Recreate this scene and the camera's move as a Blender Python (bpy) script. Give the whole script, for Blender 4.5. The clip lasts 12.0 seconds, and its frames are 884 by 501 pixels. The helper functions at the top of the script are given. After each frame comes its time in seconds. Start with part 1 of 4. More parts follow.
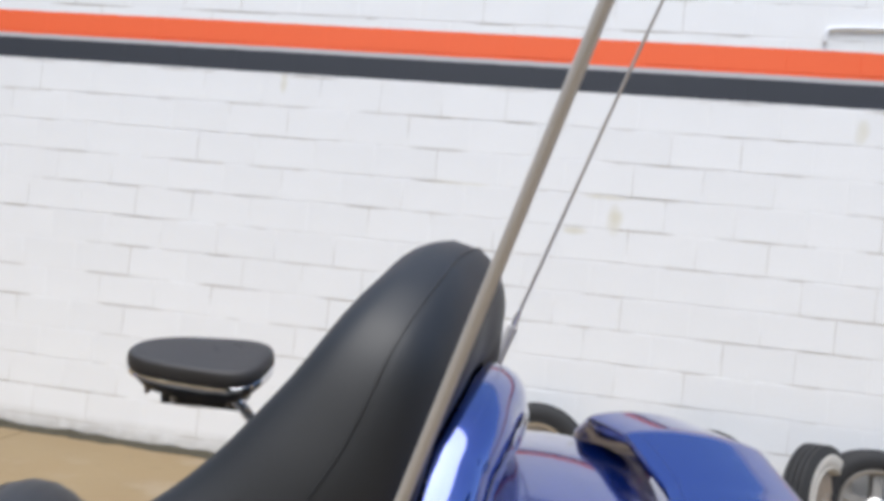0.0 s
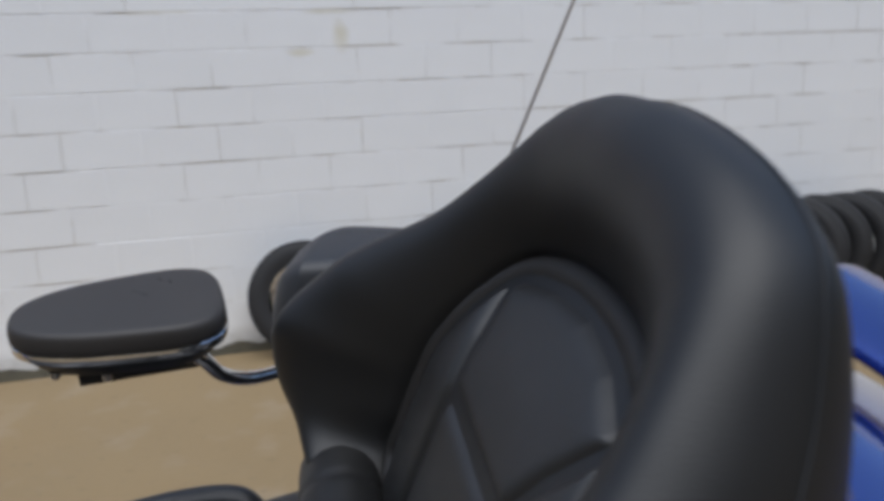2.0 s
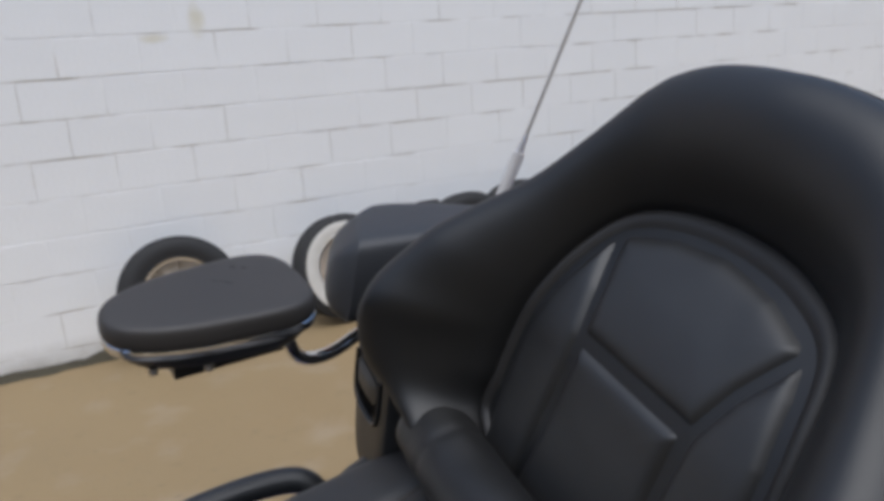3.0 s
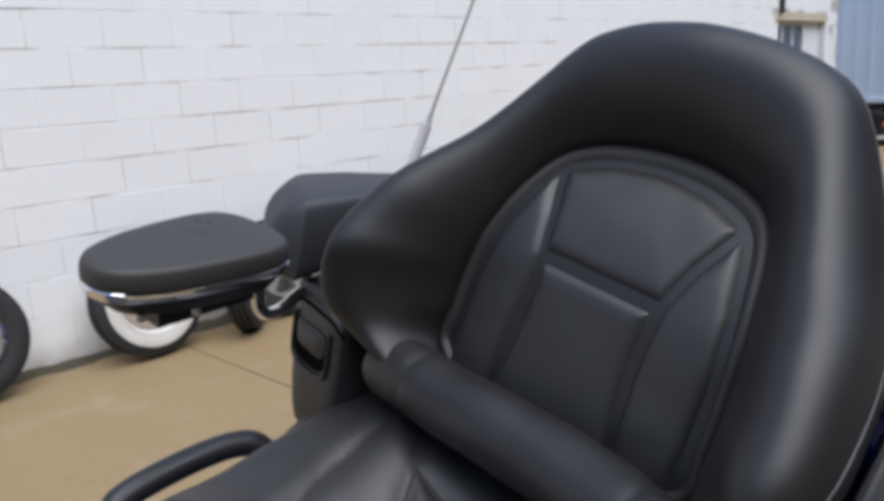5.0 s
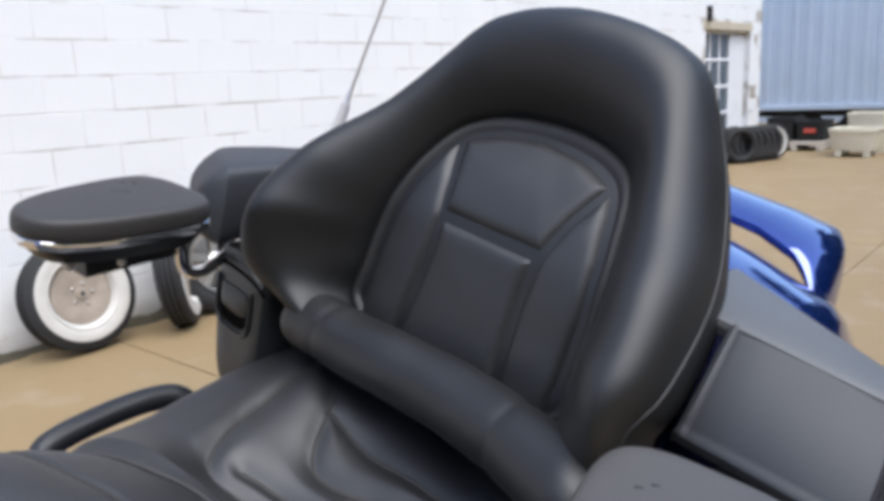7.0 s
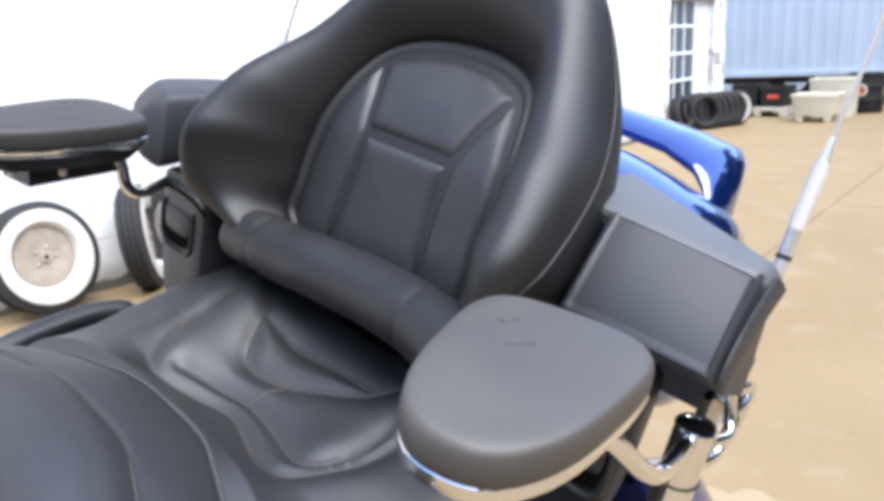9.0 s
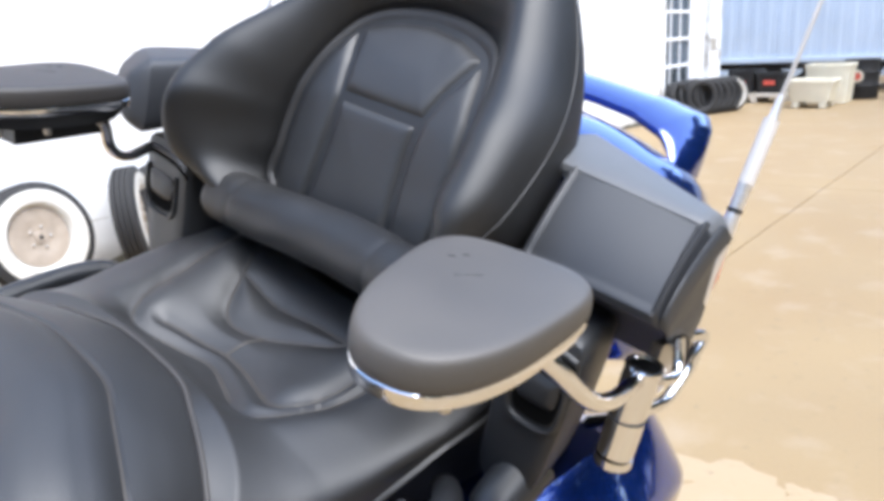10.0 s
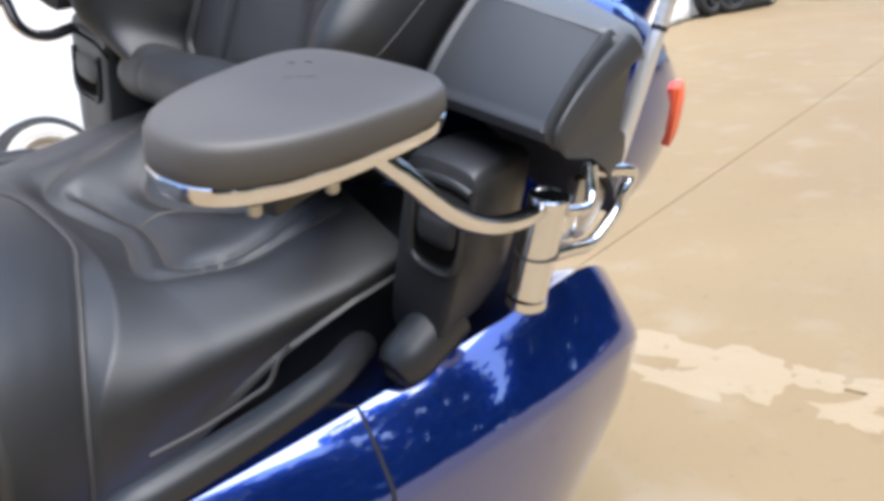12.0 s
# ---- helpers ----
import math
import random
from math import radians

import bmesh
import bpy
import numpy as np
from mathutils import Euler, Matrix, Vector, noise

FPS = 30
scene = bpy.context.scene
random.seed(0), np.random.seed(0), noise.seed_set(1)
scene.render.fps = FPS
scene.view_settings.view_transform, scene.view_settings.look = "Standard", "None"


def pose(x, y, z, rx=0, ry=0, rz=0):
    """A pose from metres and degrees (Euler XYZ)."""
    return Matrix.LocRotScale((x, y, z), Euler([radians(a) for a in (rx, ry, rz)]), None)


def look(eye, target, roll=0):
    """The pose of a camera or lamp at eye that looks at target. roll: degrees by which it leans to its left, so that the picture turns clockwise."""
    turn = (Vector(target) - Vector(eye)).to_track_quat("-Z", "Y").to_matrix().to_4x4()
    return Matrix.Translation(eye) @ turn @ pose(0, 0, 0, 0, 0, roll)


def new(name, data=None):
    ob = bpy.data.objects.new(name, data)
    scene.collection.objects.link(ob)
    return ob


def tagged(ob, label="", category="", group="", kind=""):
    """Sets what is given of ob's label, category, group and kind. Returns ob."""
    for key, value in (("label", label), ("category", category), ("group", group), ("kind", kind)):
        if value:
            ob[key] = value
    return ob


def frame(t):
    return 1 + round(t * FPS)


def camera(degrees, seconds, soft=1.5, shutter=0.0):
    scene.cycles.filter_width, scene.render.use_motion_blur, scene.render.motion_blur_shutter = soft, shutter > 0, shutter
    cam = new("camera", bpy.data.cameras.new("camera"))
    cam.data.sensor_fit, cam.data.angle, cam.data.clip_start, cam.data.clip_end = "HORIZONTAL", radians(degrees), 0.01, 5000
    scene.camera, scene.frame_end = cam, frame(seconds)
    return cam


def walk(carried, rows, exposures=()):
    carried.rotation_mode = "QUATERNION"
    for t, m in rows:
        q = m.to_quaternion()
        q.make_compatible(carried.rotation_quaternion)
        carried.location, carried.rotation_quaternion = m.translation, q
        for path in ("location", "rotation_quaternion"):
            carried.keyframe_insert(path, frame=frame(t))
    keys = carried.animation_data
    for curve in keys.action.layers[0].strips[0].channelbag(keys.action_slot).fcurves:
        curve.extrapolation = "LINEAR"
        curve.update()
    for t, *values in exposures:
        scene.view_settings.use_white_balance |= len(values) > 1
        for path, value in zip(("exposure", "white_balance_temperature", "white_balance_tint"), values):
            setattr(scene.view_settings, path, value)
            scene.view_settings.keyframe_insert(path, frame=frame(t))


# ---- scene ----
cam = camera(59.8, 12.0, soft=4.3, shutter=0.5)

PATH = [
    (0, (-1.13, -4.775, 1.43), (-1.464, -2.803, 1.458), 5.8),
    (0.4, (-1.156, -4.751, 1.451), (-1.409, -2.768, 1.53), 4.8),
    (0.5, (-1.168, -4.745, 1.448), (-1.395, -2.759, 1.499), 3.9),
    (0.8, (-1.223, -4.724, 1.458), (-1.342, -2.728, 1.434), -0.8),
    (1, (-1.266, -4.7, 1.457), (-1.322, -2.703, 1.357), -2.6),
    (1.5, (-1.38, -4.635, 1.476), (-1.147, -2.676, 1.148), -2.9),
    (2, (-1.539, -4.527, 1.463), (-1.046, -2.633, 1.052), -2.6),
    (2.3, (-1.603, -4.47, 1.469), (-0.941, -2.651, 0.968), -5.8),
    (2.5, (-1.663, -4.474, 1.477), (-0.85, -2.702, 1.031), -5.4),
    (3, (-1.809, -4.482, 1.474), (-0.918, -2.757, 0.997), -4.2),
    (3.4, (-1.871, -4.483, 1.471), (-0.835, -2.842, 0.986), -4.5),
    (3.5, (-1.885, -4.477, 1.472), (-0.813, -2.862, 0.979), -5.2),
    (3.7, (-1.908, -4.463, 1.458), (-0.769, -2.892, 0.977), -5.7),
    (5.5, (-2.073, -4.442, 1.395), (-0.671, -3.075, 0.988), -3.0),
    (6, (-2.078, -4.47, 1.387), (-0.657, -3.121, 0.988), -2.8),
    (6.5, (-2.078, -4.503, 1.376), (-0.632, -3.184, 0.968), -2.9),
    (7, (-2.091, -4.542, 1.364), (-0.617, -3.257, 0.946), -2.9),
    (9, (-2.123, -4.65, 1.299), (-0.621, -3.424, 0.81), -3.2),
    (9.5, (-2.128, -4.677, 1.286), (-0.62, -3.463, 0.784), -3.3),
    (10, (-2.14, -4.707, 1.269), (-0.642, -3.488, 0.749), -3.1),
    (10.5, (-2.146, -4.733, 1.254), (-0.653, -3.516, 0.716), -3.2),
    (11, (-2.146, -4.773, 1.224), (-0.664, -3.562, 0.645), -4.1),
    (11.2, (-2.164, -4.798, 1.237), (-0.691, -3.604, 0.602), -5.3),
    (11.5, (-2.113, -4.796, 1.19), (-0.697, -3.562, 0.504), -6.0),
    (12, (-2.032, -4.793, 1.155), (-0.652, -3.521, 0.465), -7.4),
]

EXPOSURES = [(0, 0.96, 6450, 8), (0.5, 0.69, 6400, 9), (1.0, 0.51, 6250, 8), (1.5, 0.43, 6250, 8), (2.0, 0.33, 6280, 8), (3.0, 0.47, 6330, 9), (3.7, 0.61, 6330, 9),
             (5.5, 0.88, 6330, 9), (7.0, 1.17, 6300, 9), (9.0, 1.85, 6220, 9), (10.0, 1.95, 6250, 9), (11.0, 1.9, 6200, 9), (12.0, 1.78, 6260, 9)]
walk(cam, [(t, look(*p)) for t, *p in PATH], exposures=EXPOSURES)

# ---- world and light: bright overcast sky ----
world = bpy.data.worlds.new("overcast_sky")
scene.world = world
world.use_nodes = True
wn = world.node_tree.nodes
sky = wn.new("ShaderNodeTexSky")
sky.sky_type = "NISHITA"
sky.sun_disc = False
sky.sun_elevation = radians(65)
sky.sun_rotation = radians(190)
sky.air_density = 1.0
sky.dust_density = 1.0
sky.ozone_density = 1.0
wn["Background"].inputs[1].default_value = 0.15
world.node_tree.links.new(sky.outputs[0], wn["Background"].inputs[0])
sun_data = bpy.data.lights.new("sun", "SUN")
sun_data.energy = 2.1
sun_data.angle = radians(65)
sun_data.color = (1.0, 0.97, 0.93)
sun = new("sun", sun_data)
sun.matrix_world = look((-0.8, -4.6, 10.0), (0.0, 0.0, 0.0))


# ---- materials ----
def make_mat(name, color, rough=0.5, metal=0.0, vary=0.12, scale=6.0, fine=120.0, bump=0.1, bump_dist=0.002,
             coat=0.0, spec=0.5, coat_rough=0.05, rough_vary=0.1):
    m = bpy.data.materials.new(name)
    m.use_nodes = True
    nt = m.node_tree
    n, l = nt.nodes, nt.links
    b = n["Principled BSDF"]
    tc = n.new("ShaderNodeTexCoord")
    big = n.new("ShaderNodeTexNoise")
    big.inputs["Scale"].default_value = scale
    big.inputs["Detail"].default_value = 5
    small = n.new("ShaderNodeTexNoise")
    small.inputs["Scale"].default_value = fine
    small.inputs["Detail"].default_value = 3
    l.new(tc.outputs["Object"], big.inputs["Vector"])
    l.new(tc.outputs["Object"], small.inputs["Vector"])
    mix = n.new("ShaderNodeMix")
    mix.data_type = "RGBA"
    mix.inputs[6].default_value = (*[c * (1 - vary) for c in color], 1)
    mix.inputs[7].default_value = (*[min(1, c * (1 + vary)) for c in color], 1)
    l.new(big.outputs[0], mix.inputs[0])
    l.new(mix.outputs[2], b.inputs["Base Color"])
    rr = n.new("ShaderNodeMapRange")
    rr.inputs[3].default_value = max(0.02, rough - rough_vary)
    rr.inputs[4].default_value = min(1, rough + rough_vary)
    l.new(big.outputs[0], rr.inputs[0])
    l.new(rr.outputs[0], b.inputs["Roughness"])
    b.inputs["Metallic"].default_value = metal
    b.inputs["Coat Weight"].default_value = coat
    b.inputs["Coat Roughness"].default_value = coat_rough
    b.inputs["Specular IOR Level"].default_value = spec
    if bump:
        bp = n.new("ShaderNodeBump")
        bp.inputs["Strength"].default_value = bump
        bp.inputs["Distance"].default_value = bump_dist
        l.new(small.outputs[0], bp.inputs["Height"])
        l.new(bp.outputs[0], b.inputs["Normal"])
    return m


LEATHER = make_mat("black_leather", (0.0045, 0.0045, 0.0047), 0.53, spec=0.66, vary=0.25, scale=9, fine=420, bump=0.25, bump_dist=0.0006, rough_vary=0.06)
LEATHER_PANEL = make_mat("grey_black_leather", (0.0075, 0.0072, 0.0071), 0.54, spec=0.85, vary=0.2, scale=9, fine=380, bump=0.3, bump_dist=0.0007, rough_vary=0.06)
BAND_CLOTH = make_mat("dull_border_cloth", (0.014, 0.0125, 0.0115), 0.6, spec=0.6, vary=0.3, scale=14, fine=500, bump=0.3, bump_dist=0.0006)
SEAT_LEATHER = make_mat("worn_seat_leather", (0.0125, 0.0127, 0.0133), 0.52, spec=0.78, vary=0.25, scale=9, fine=380, bump=0.3, bump_dist=0.0007, rough_vary=0.07)
WELT = make_mat("worn_seam_welt", (0.042, 0.037, 0.032), 0.55, vary=0.35, scale=25, bump=0.2)
DUSTY = make_mat("dusty_cast_metal", (0.3, 0.26, 0.21), 0.55, metal=0.4, vary=0.4, scale=18, fine=200, bump=0.2)
FOLIAGE = make_mat("dark_foliage", (0.022, 0.035, 0.012), 0.7, vary=0.5, scale=0.6, bump=0.0)
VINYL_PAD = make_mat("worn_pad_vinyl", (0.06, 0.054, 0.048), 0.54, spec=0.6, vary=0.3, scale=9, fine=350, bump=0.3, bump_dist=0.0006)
# same vinyl for the far pad, its dimmer light put into the colour
VINYL_PAD_SHADED = make_mat("shaded_pad_vinyl", (0.03, 0.027, 0.025), 0.55, spec=0.5, vary=0.3, scale=9, fine=350, bump=0.3, bump_dist=0.0006)
PIPING = make_mat("dull_piping", (0.04, 0.037, 0.035), 0.6, vary=0.2, scale=30, bump=0.2)
PLASTIC = make_mat("black_plastic", (0.015, 0.016, 0.018), 0.42, vary=0.15, scale=8, fine=600, bump=0.2, bump_dist=0.0005)
POD_PLASTIC = make_mat("grained_grey_plastic", (0.025, 0.0265, 0.03), 0.5, vary=0.15, scale=7, fine=700, bump=0.35, bump_dist=0.0006)
LID_PLASTIC = make_mat("weathered_lid_plastic", (0.085, 0.087, 0.09), 0.5, vary=0.2, scale=7, fine=600, bump=0.3, bump_dist=0.0006)
RUBBER = make_mat("tyre_rubber", (0.016, 0.016, 0.017), 0.75, vary=0.3, scale=12, fine=90, bump=0.3)
BLUE = make_mat("blue_paint", (0.01, 0.044, 0.29), 0.14, metal=0.82, vary=0.08, scale=3, fine=900, bump=0.0, coat=1.0, coat_rough=0.03, rough_vary=0.04)
BLUE.node_tree.nodes["Principled BSDF"].inputs["Coat IOR"].default_value = 2.1
CHROME = make_mat("chrome", (0.78, 0.78, 0.8), 0.08, metal=1.0, vary=0.05, scale=20, bump=0.0, rough_vary=0.04)
STAINLESS = make_mat("brushed_stainless", (0.72, 0.7, 0.68), 0.38, metal=0.75, vary=0.06, scale=20, bump=0.0)
ALLOY = make_mat("dull_alloy", (0.5, 0.48, 0.45), 0.4, metal=0.9, vary=0.25, scale=14, fine=200, bump=0.15)
RUSTY = make_mat("tan_hub_paint", (0.3, 0.25, 0.2), 0.6, vary=0.35, scale=16, fine=160, bump=0.2)
WHITEWALL = make_mat("whitewall_rubber", (0.52, 0.5, 0.46), 0.6, vary=0.12, scale=16, bump=0.1)
WHITE_PLASTIC = make_mat("cream_plastic", (0.66, 0.62, 0.5), 0.5, vary=0.12, scale=5, bump=0.05)
WHITE_PAINT = make_mat("white_paint", (0.75, 0.76, 0.78), 0.6, vary=0.08, scale=5, fine=60, bump=0.15)
COLLAR_GREY = make_mat("pale_grey_collar", (0.6, 0.57, 0.54), 0.55, vary=0.06, scale=10, bump=0.0)
WHIP = make_mat("dull_whip_steel", (0.5, 0.47, 0.43), 0.4, metal=0.3, vary=0.1, scale=10, bump=0.0)
STEEL_PANEL = make_mat("pale_blue_steel", (0.5, 0.57, 0.66), 0.5, vary=0.12, scale=1.5, fine=30, bump=0.15)
DARK = make_mat("dark_underside", (0.012, 0.012, 0.013), 0.7, vary=0.3, scale=6, bump=0.2)
# shineless near-black: paints the shade inside slots, lid gaps and bores
RECESS_SHADE = make_mat("recess_shade_black", (0.003, 0.003, 0.003), 0.95, spec=0.05, vary=0.2, scale=8, bump=0.0)
RED_LENS = make_mat("orange_lens", (0.75, 0.1, 0.03), 0.25, vary=0.1, scale=8, bump=0.0, coat=0.5)
RED_LABEL = make_mat("red_label", (0.6, 0.09, 0.06), 0.6, vary=0.15, scale=8, bump=0.0)
TIMBER = make_mat("grey_timber", (0.5, 0.46, 0.4), 0.8, vary=0.2, scale=6, bump=0.3)
GLASS = make_mat("window_glass", (0.06, 0.075, 0.085), 0.08, vary=0.2, scale=2, bump=0.0, coat=0.3)
TAN_PAINT = make_mat("old_tan_lintel", (0.5, 0.44, 0.33), 0.8, vary=0.25, scale=7, bump=0.3)


def wall_paint(name, dirt):
    """White masonry paint with a painted orange, grey and black band, a few yellowed runs and soot low down."""
    m = make_mat(name, (0.79, 0.79, 0.785), 0.62, vary=0.05, scale=2.2, fine=55, bump=0.35, bump_dist=0.004)
    nt = m.node_tree
    n, l = nt.nodes, nt.links
    b = n["Principled BSDF"]
    base = b.inputs["Base Color"].links[0].from_socket
    geo = n.new("ShaderNodeNewGeometry")
    sep = n.new("ShaderNodeSeparateXYZ")
    l.new(geo.outputs["Position"], sep.inputs[0])
    info = n.new("ShaderNodeObjectInfo")
    val = n.new("ShaderNodeMapRange")
    val.inputs[3].default_value, val.inputs[4].default_value = 0.985, 1.01
    l.new(info.outputs["Random"], val.inputs[0])
    tint = n.new("ShaderNodeMix")
    tint.data_type, tint.blend_type = "RGBA", "MULTIPLY"
    tint.inputs[0].default_value = 1
    l.new(base, tint.inputs[6])
    l.new(val.outputs[0], tint.inputs[7])
    cur = tint.outputs[2]

    def mixin(fac, color, src):
        mx = n.new("ShaderNodeMix")
        mx.data_type = "RGBA"
        mx.inputs[7].default_value = (*color, 1)
        l.new(src, mx.inputs[6])
        l.new(fac, mx.inputs[0])
        return mx.outputs[2]

    def math_node(op, a, c=None):
        k = n.new("ShaderNodeMath")
        k.operation = op
        for i, v in enumerate((a, c)):
            if v is None:
                continue
            if isinstance(v, (int, float)):
                k.inputs[i].default_value = v
            else:
                l.new(v, k.inputs[i])
        return k.outputs[0]

    noise_a = n.new("ShaderNodeTexNoise")
    noise_a.inputs["Scale"].default_value = 9
    noise_a.inputs["Detail"].default_value = 6
    l.new(geo.outputs["Position"], noise_a.inputs["Vector"])
    # yellowed leaks: place x, z, half width, half height, strength
    for sx, sz, wx, wz, k in ((-0.9, 1.78, 0.06, 0.12, 0.55), (-1.13, 1.7, 0.1, 0.03, 0.5), (-0.95, 1.92, 0.2, 0.02, 0.45),
                              (-1.9, 1.93, 0.3, 0.012, 0.4), (0.45, 2.42, 0.05, 0.1, 0.4), (-3.1, 2.5, 0.03, 0.12, 0.4)):
        dx = math_node("DIVIDE", math_node("SUBTRACT", sep.outputs[0], sx), wx)
        dz = math_node("DIVIDE", math_node("SUBTRACT", sep.outputs[2], sz), wz)
        d = math_node("ADD", math_node("MULTIPLY", dx, dx), math_node("MULTIPLY", dz, dz))
        d = math_node("SUBTRACT", math_node("SUBTRACT", 1.6, d), math_node("MULTIPLY", noise_a.outputs[0], 1.5))
        d = math_node("MULTIPLY", math_node("MINIMUM", math_node("MAXIMUM", d, 0), 1), k)
        cur = mixin(d, (0.56, 0.5, 0.3), cur)
    # grime just over the ground
    low = n.new("ShaderNodeMapRange")
    low.inputs[1].default_value, low.inputs[2].default_value = 0.16, 0.0
    l.new(sep.outputs[2], low.inputs[0])
    low_f = math_node("MULTIPLY", low.outputs[0], math_node("MULTIPLY", noise_a.outputs[0], 1.1))
    cur = mixin(low_f, (0.2, 0.16, 0.1), cur)
    if dirt:
        spots = n.new("ShaderNodeTexNoise")
        spots.inputs["Scale"].default_value = 2.1
        spots.inputs["Detail"].default_value = 4
        l.new(geo.outputs["Position"], spots.inputs["Vector"])
        sp = n.new("ShaderNodeMapRange")
        sp.inputs[1].default_value, sp.inputs[2].default_value = 0.48, 0.6
        sp.inputs[4].default_value = 0.85
        l.new(spots.outputs[0], sp.inputs[0])
        cur = mixin(sp.outputs[0], (0.3, 0.26, 0.2), cur)
    # painted bands
    wob = math_node("ADD", sep.outputs[2], math_node("MULTIPLY", math_node("SUBTRACT", noise_a.outputs[0], 0.5), 0.008))
    for z0, z1, color in ((BAND, BAND + 0.14, (0.028, 0.032, 0.042)), (BAND + 0.14, BAND + 0.17, (0.45, 0.45, 0.46)),
                          (BAND + 0.17, BAND + 0.33, (0.86, 0.13, 0.035))):
        f = math_node("MULTIPLY", math_node("GREATER_THAN", wob, z0), math_node("LESS_THAN", wob, z1))
        cur = mixin(f, color, cur)
    l.new(cur, b.inputs["Base Color"])
    return m


BAND = 2.555
BLOCK_PAINT = wall_paint("painted_block", False)
JOINT_PAINT = wall_paint("painted_mortar", True)


def concrete(name, color, warm):
    m = make_mat(name, color, 0.72, vary=0.1, scale=1.2, fine=70, bump=0.4, bump_dist=0.004)
    nt = m.node_tree
    n, l = nt.nodes, nt.links
    b = n["Principled BSDF"]
    base = b.inputs["Base Color"].links[0].from_socket
    geo = n.new("ShaderNodeNewGeometry")
    cur = base
    for scale, lo, hi, col, k in ((0.7, 0.45, 0.75, warm, 0.6), (3.5, 0.55, 0.7, (0.32, 0.265, 0.2), 0.3), (9, 0.62, 0.74, (0.16, 0.115, 0.06), 0.4), (26, 0.62, 0.74, (0.125, 0.095, 0.065), 0.4)):
        t = n.new("ShaderNodeTexNoise")
        t.inputs["Scale"].default_value = scale
        t.inputs["Detail"].default_value = 7
        l.new(geo.outputs["Position"], t.inputs["Vector"])
        r = n.new("ShaderNodeMapRange")
        r.inputs[1].default_value, r.inputs[2].default_value, r.inputs[4].default_value = lo, hi, k
        l.new(t.outputs[0], r.inputs[0])
        mx = n.new("ShaderNodeMix")
        mx.data_type = "RGBA"
        mx.inputs[7].default_value = (*col, 1)
        l.new(cur, mx.inputs[6])
        l.new(r.outputs[0], mx.inputs[0])
        cur = mx.outputs[2]
    l.new(cur, b.inputs["Base Color"])
    return m


CONCRETE = concrete("tan_concrete", (0.228, 0.163, 0.083), (0.206, 0.135, 0.061))
CONCRETE_PATCH = concrete("pale_patch", (0.295, 0.226, 0.138), (0.262, 0.186, 0.095))
WALL_DIRT = make_mat("wall_foot_dirt", (0.05, 0.043, 0.027), 0.95, vary=0.5, scale=14, fine=60, bump=0.6, bump_dist=0.006)
JOINT_DIRT = make_mat("joint_dirt", (0.13, 0.1, 0.06), 0.9, vary=0.3, scale=5, bump=0.4)


# ---- mesh tools ----
def V(*a):
    return Vector(a)


def part(name, bm, material, parent=None, label="", smooth=True):
    me = bpy.data.meshes.new(name)
    bmesh.ops.recalc_face_normals(bm, faces=bm.faces)
    if smooth:
        for f in bm.faces:
            f.smooth = True
        for e in bm.edges:
            if len(e.link_faces) == 2 and e.calc_face_angle(0) > radians(38):
                e.smooth = False
    bm.to_mesh(me)
    bm.free()
    me.materials.append(material)
    ob = new(name, me)
    if parent:
        ob.parent = parent
    if label:
        tagged(ob, label)
    return ob


def smooth_line(pts, steps=6, closed=False):
    pts = [Vector(p) for p in pts]
    n = len(pts)
    out = []
    for i in range(n if closed else n - 1):
        g = (lambda k: pts[k % n]) if closed else (lambda k: pts[min(max(k, 0), n - 1)])
        p0, p1, p2, p3 = g(i - 1), g(i), g(i + 1), g(i + 2)
        for s in range(steps):
            t = s / steps
            out.append(0.5 * ((2 * p1) + (p2 - p0) * t + (2 * p0 - 5 * p1 + 4 * p2 - p3) * t * t + (3 * p1 - p0 - 3 * p2 + p3) * t ** 3))
    if not closed:
        out.append(pts[-1].copy())
    return out


def loft(rings, caps=True, closed=True, bm=None):
    bm = bm or bmesh.new()
    vs = [[bm.verts.new(p) for p in r] for r in rings]
    k = len(vs[0])
    for a, b in zip(vs, vs[1:]):
        for i in range(k if closed else k - 1):
            j = (i + 1) % k
            bm.faces.new((a[i], a[j], b[j], b[i]))
    if caps and closed:
        bm.faces.new(vs[0][::-1])
        bm.faces.new(vs[-1])
    return bm


def tube(pts, radius, sides=12, steps=6, bm=None, smooth=True):
    line = smooth_line(pts, steps) if smooth else [Vector(p) for p in pts]
    rings = []
    up = None
    for i, p in enumerate(line):
        d = (line[min(i + 1, len(line) - 1)] - line[max(i - 1, 0)]).normalized()
        if up is None:
            up = d.orthogonal().normalized()
        up = (up - d * up.dot(d)).normalized()
        side = d.cross(up)
        r = radius(i / (len(line) - 1)) if callable(radius) else radius
        rings.append([p + (up * math.cos(a) + side * math.sin(a)) * r for a in (2 * math.pi * k / sides for k in range(sides))])
    return loft(rings, bm=bm)


def lathe(profile, m, n=40, bm=None, closed=False):
    """profile: (radius, height along the axis); m turns local z to the axis."""
    bm = bm or bmesh.new()
    rings = [[m @ V(r * math.cos(a), r * math.sin(a), h) for a in (2 * math.pi * k / n for k in range(n))] for r, h in profile]
    if closed:
        rings.append(rings[0])
        vs = [[bm.verts.new(p) for p in r] for r in rings[:-1]]
        vs.append(vs[0])
        for a, b in zip(vs, vs[1:]):
            for i in range(n):
                bm.faces.new((a[i], a[(i + 1) % n], b[(i + 1) % n], b[i]))
        return bm
    return loft(rings, bm=bm)


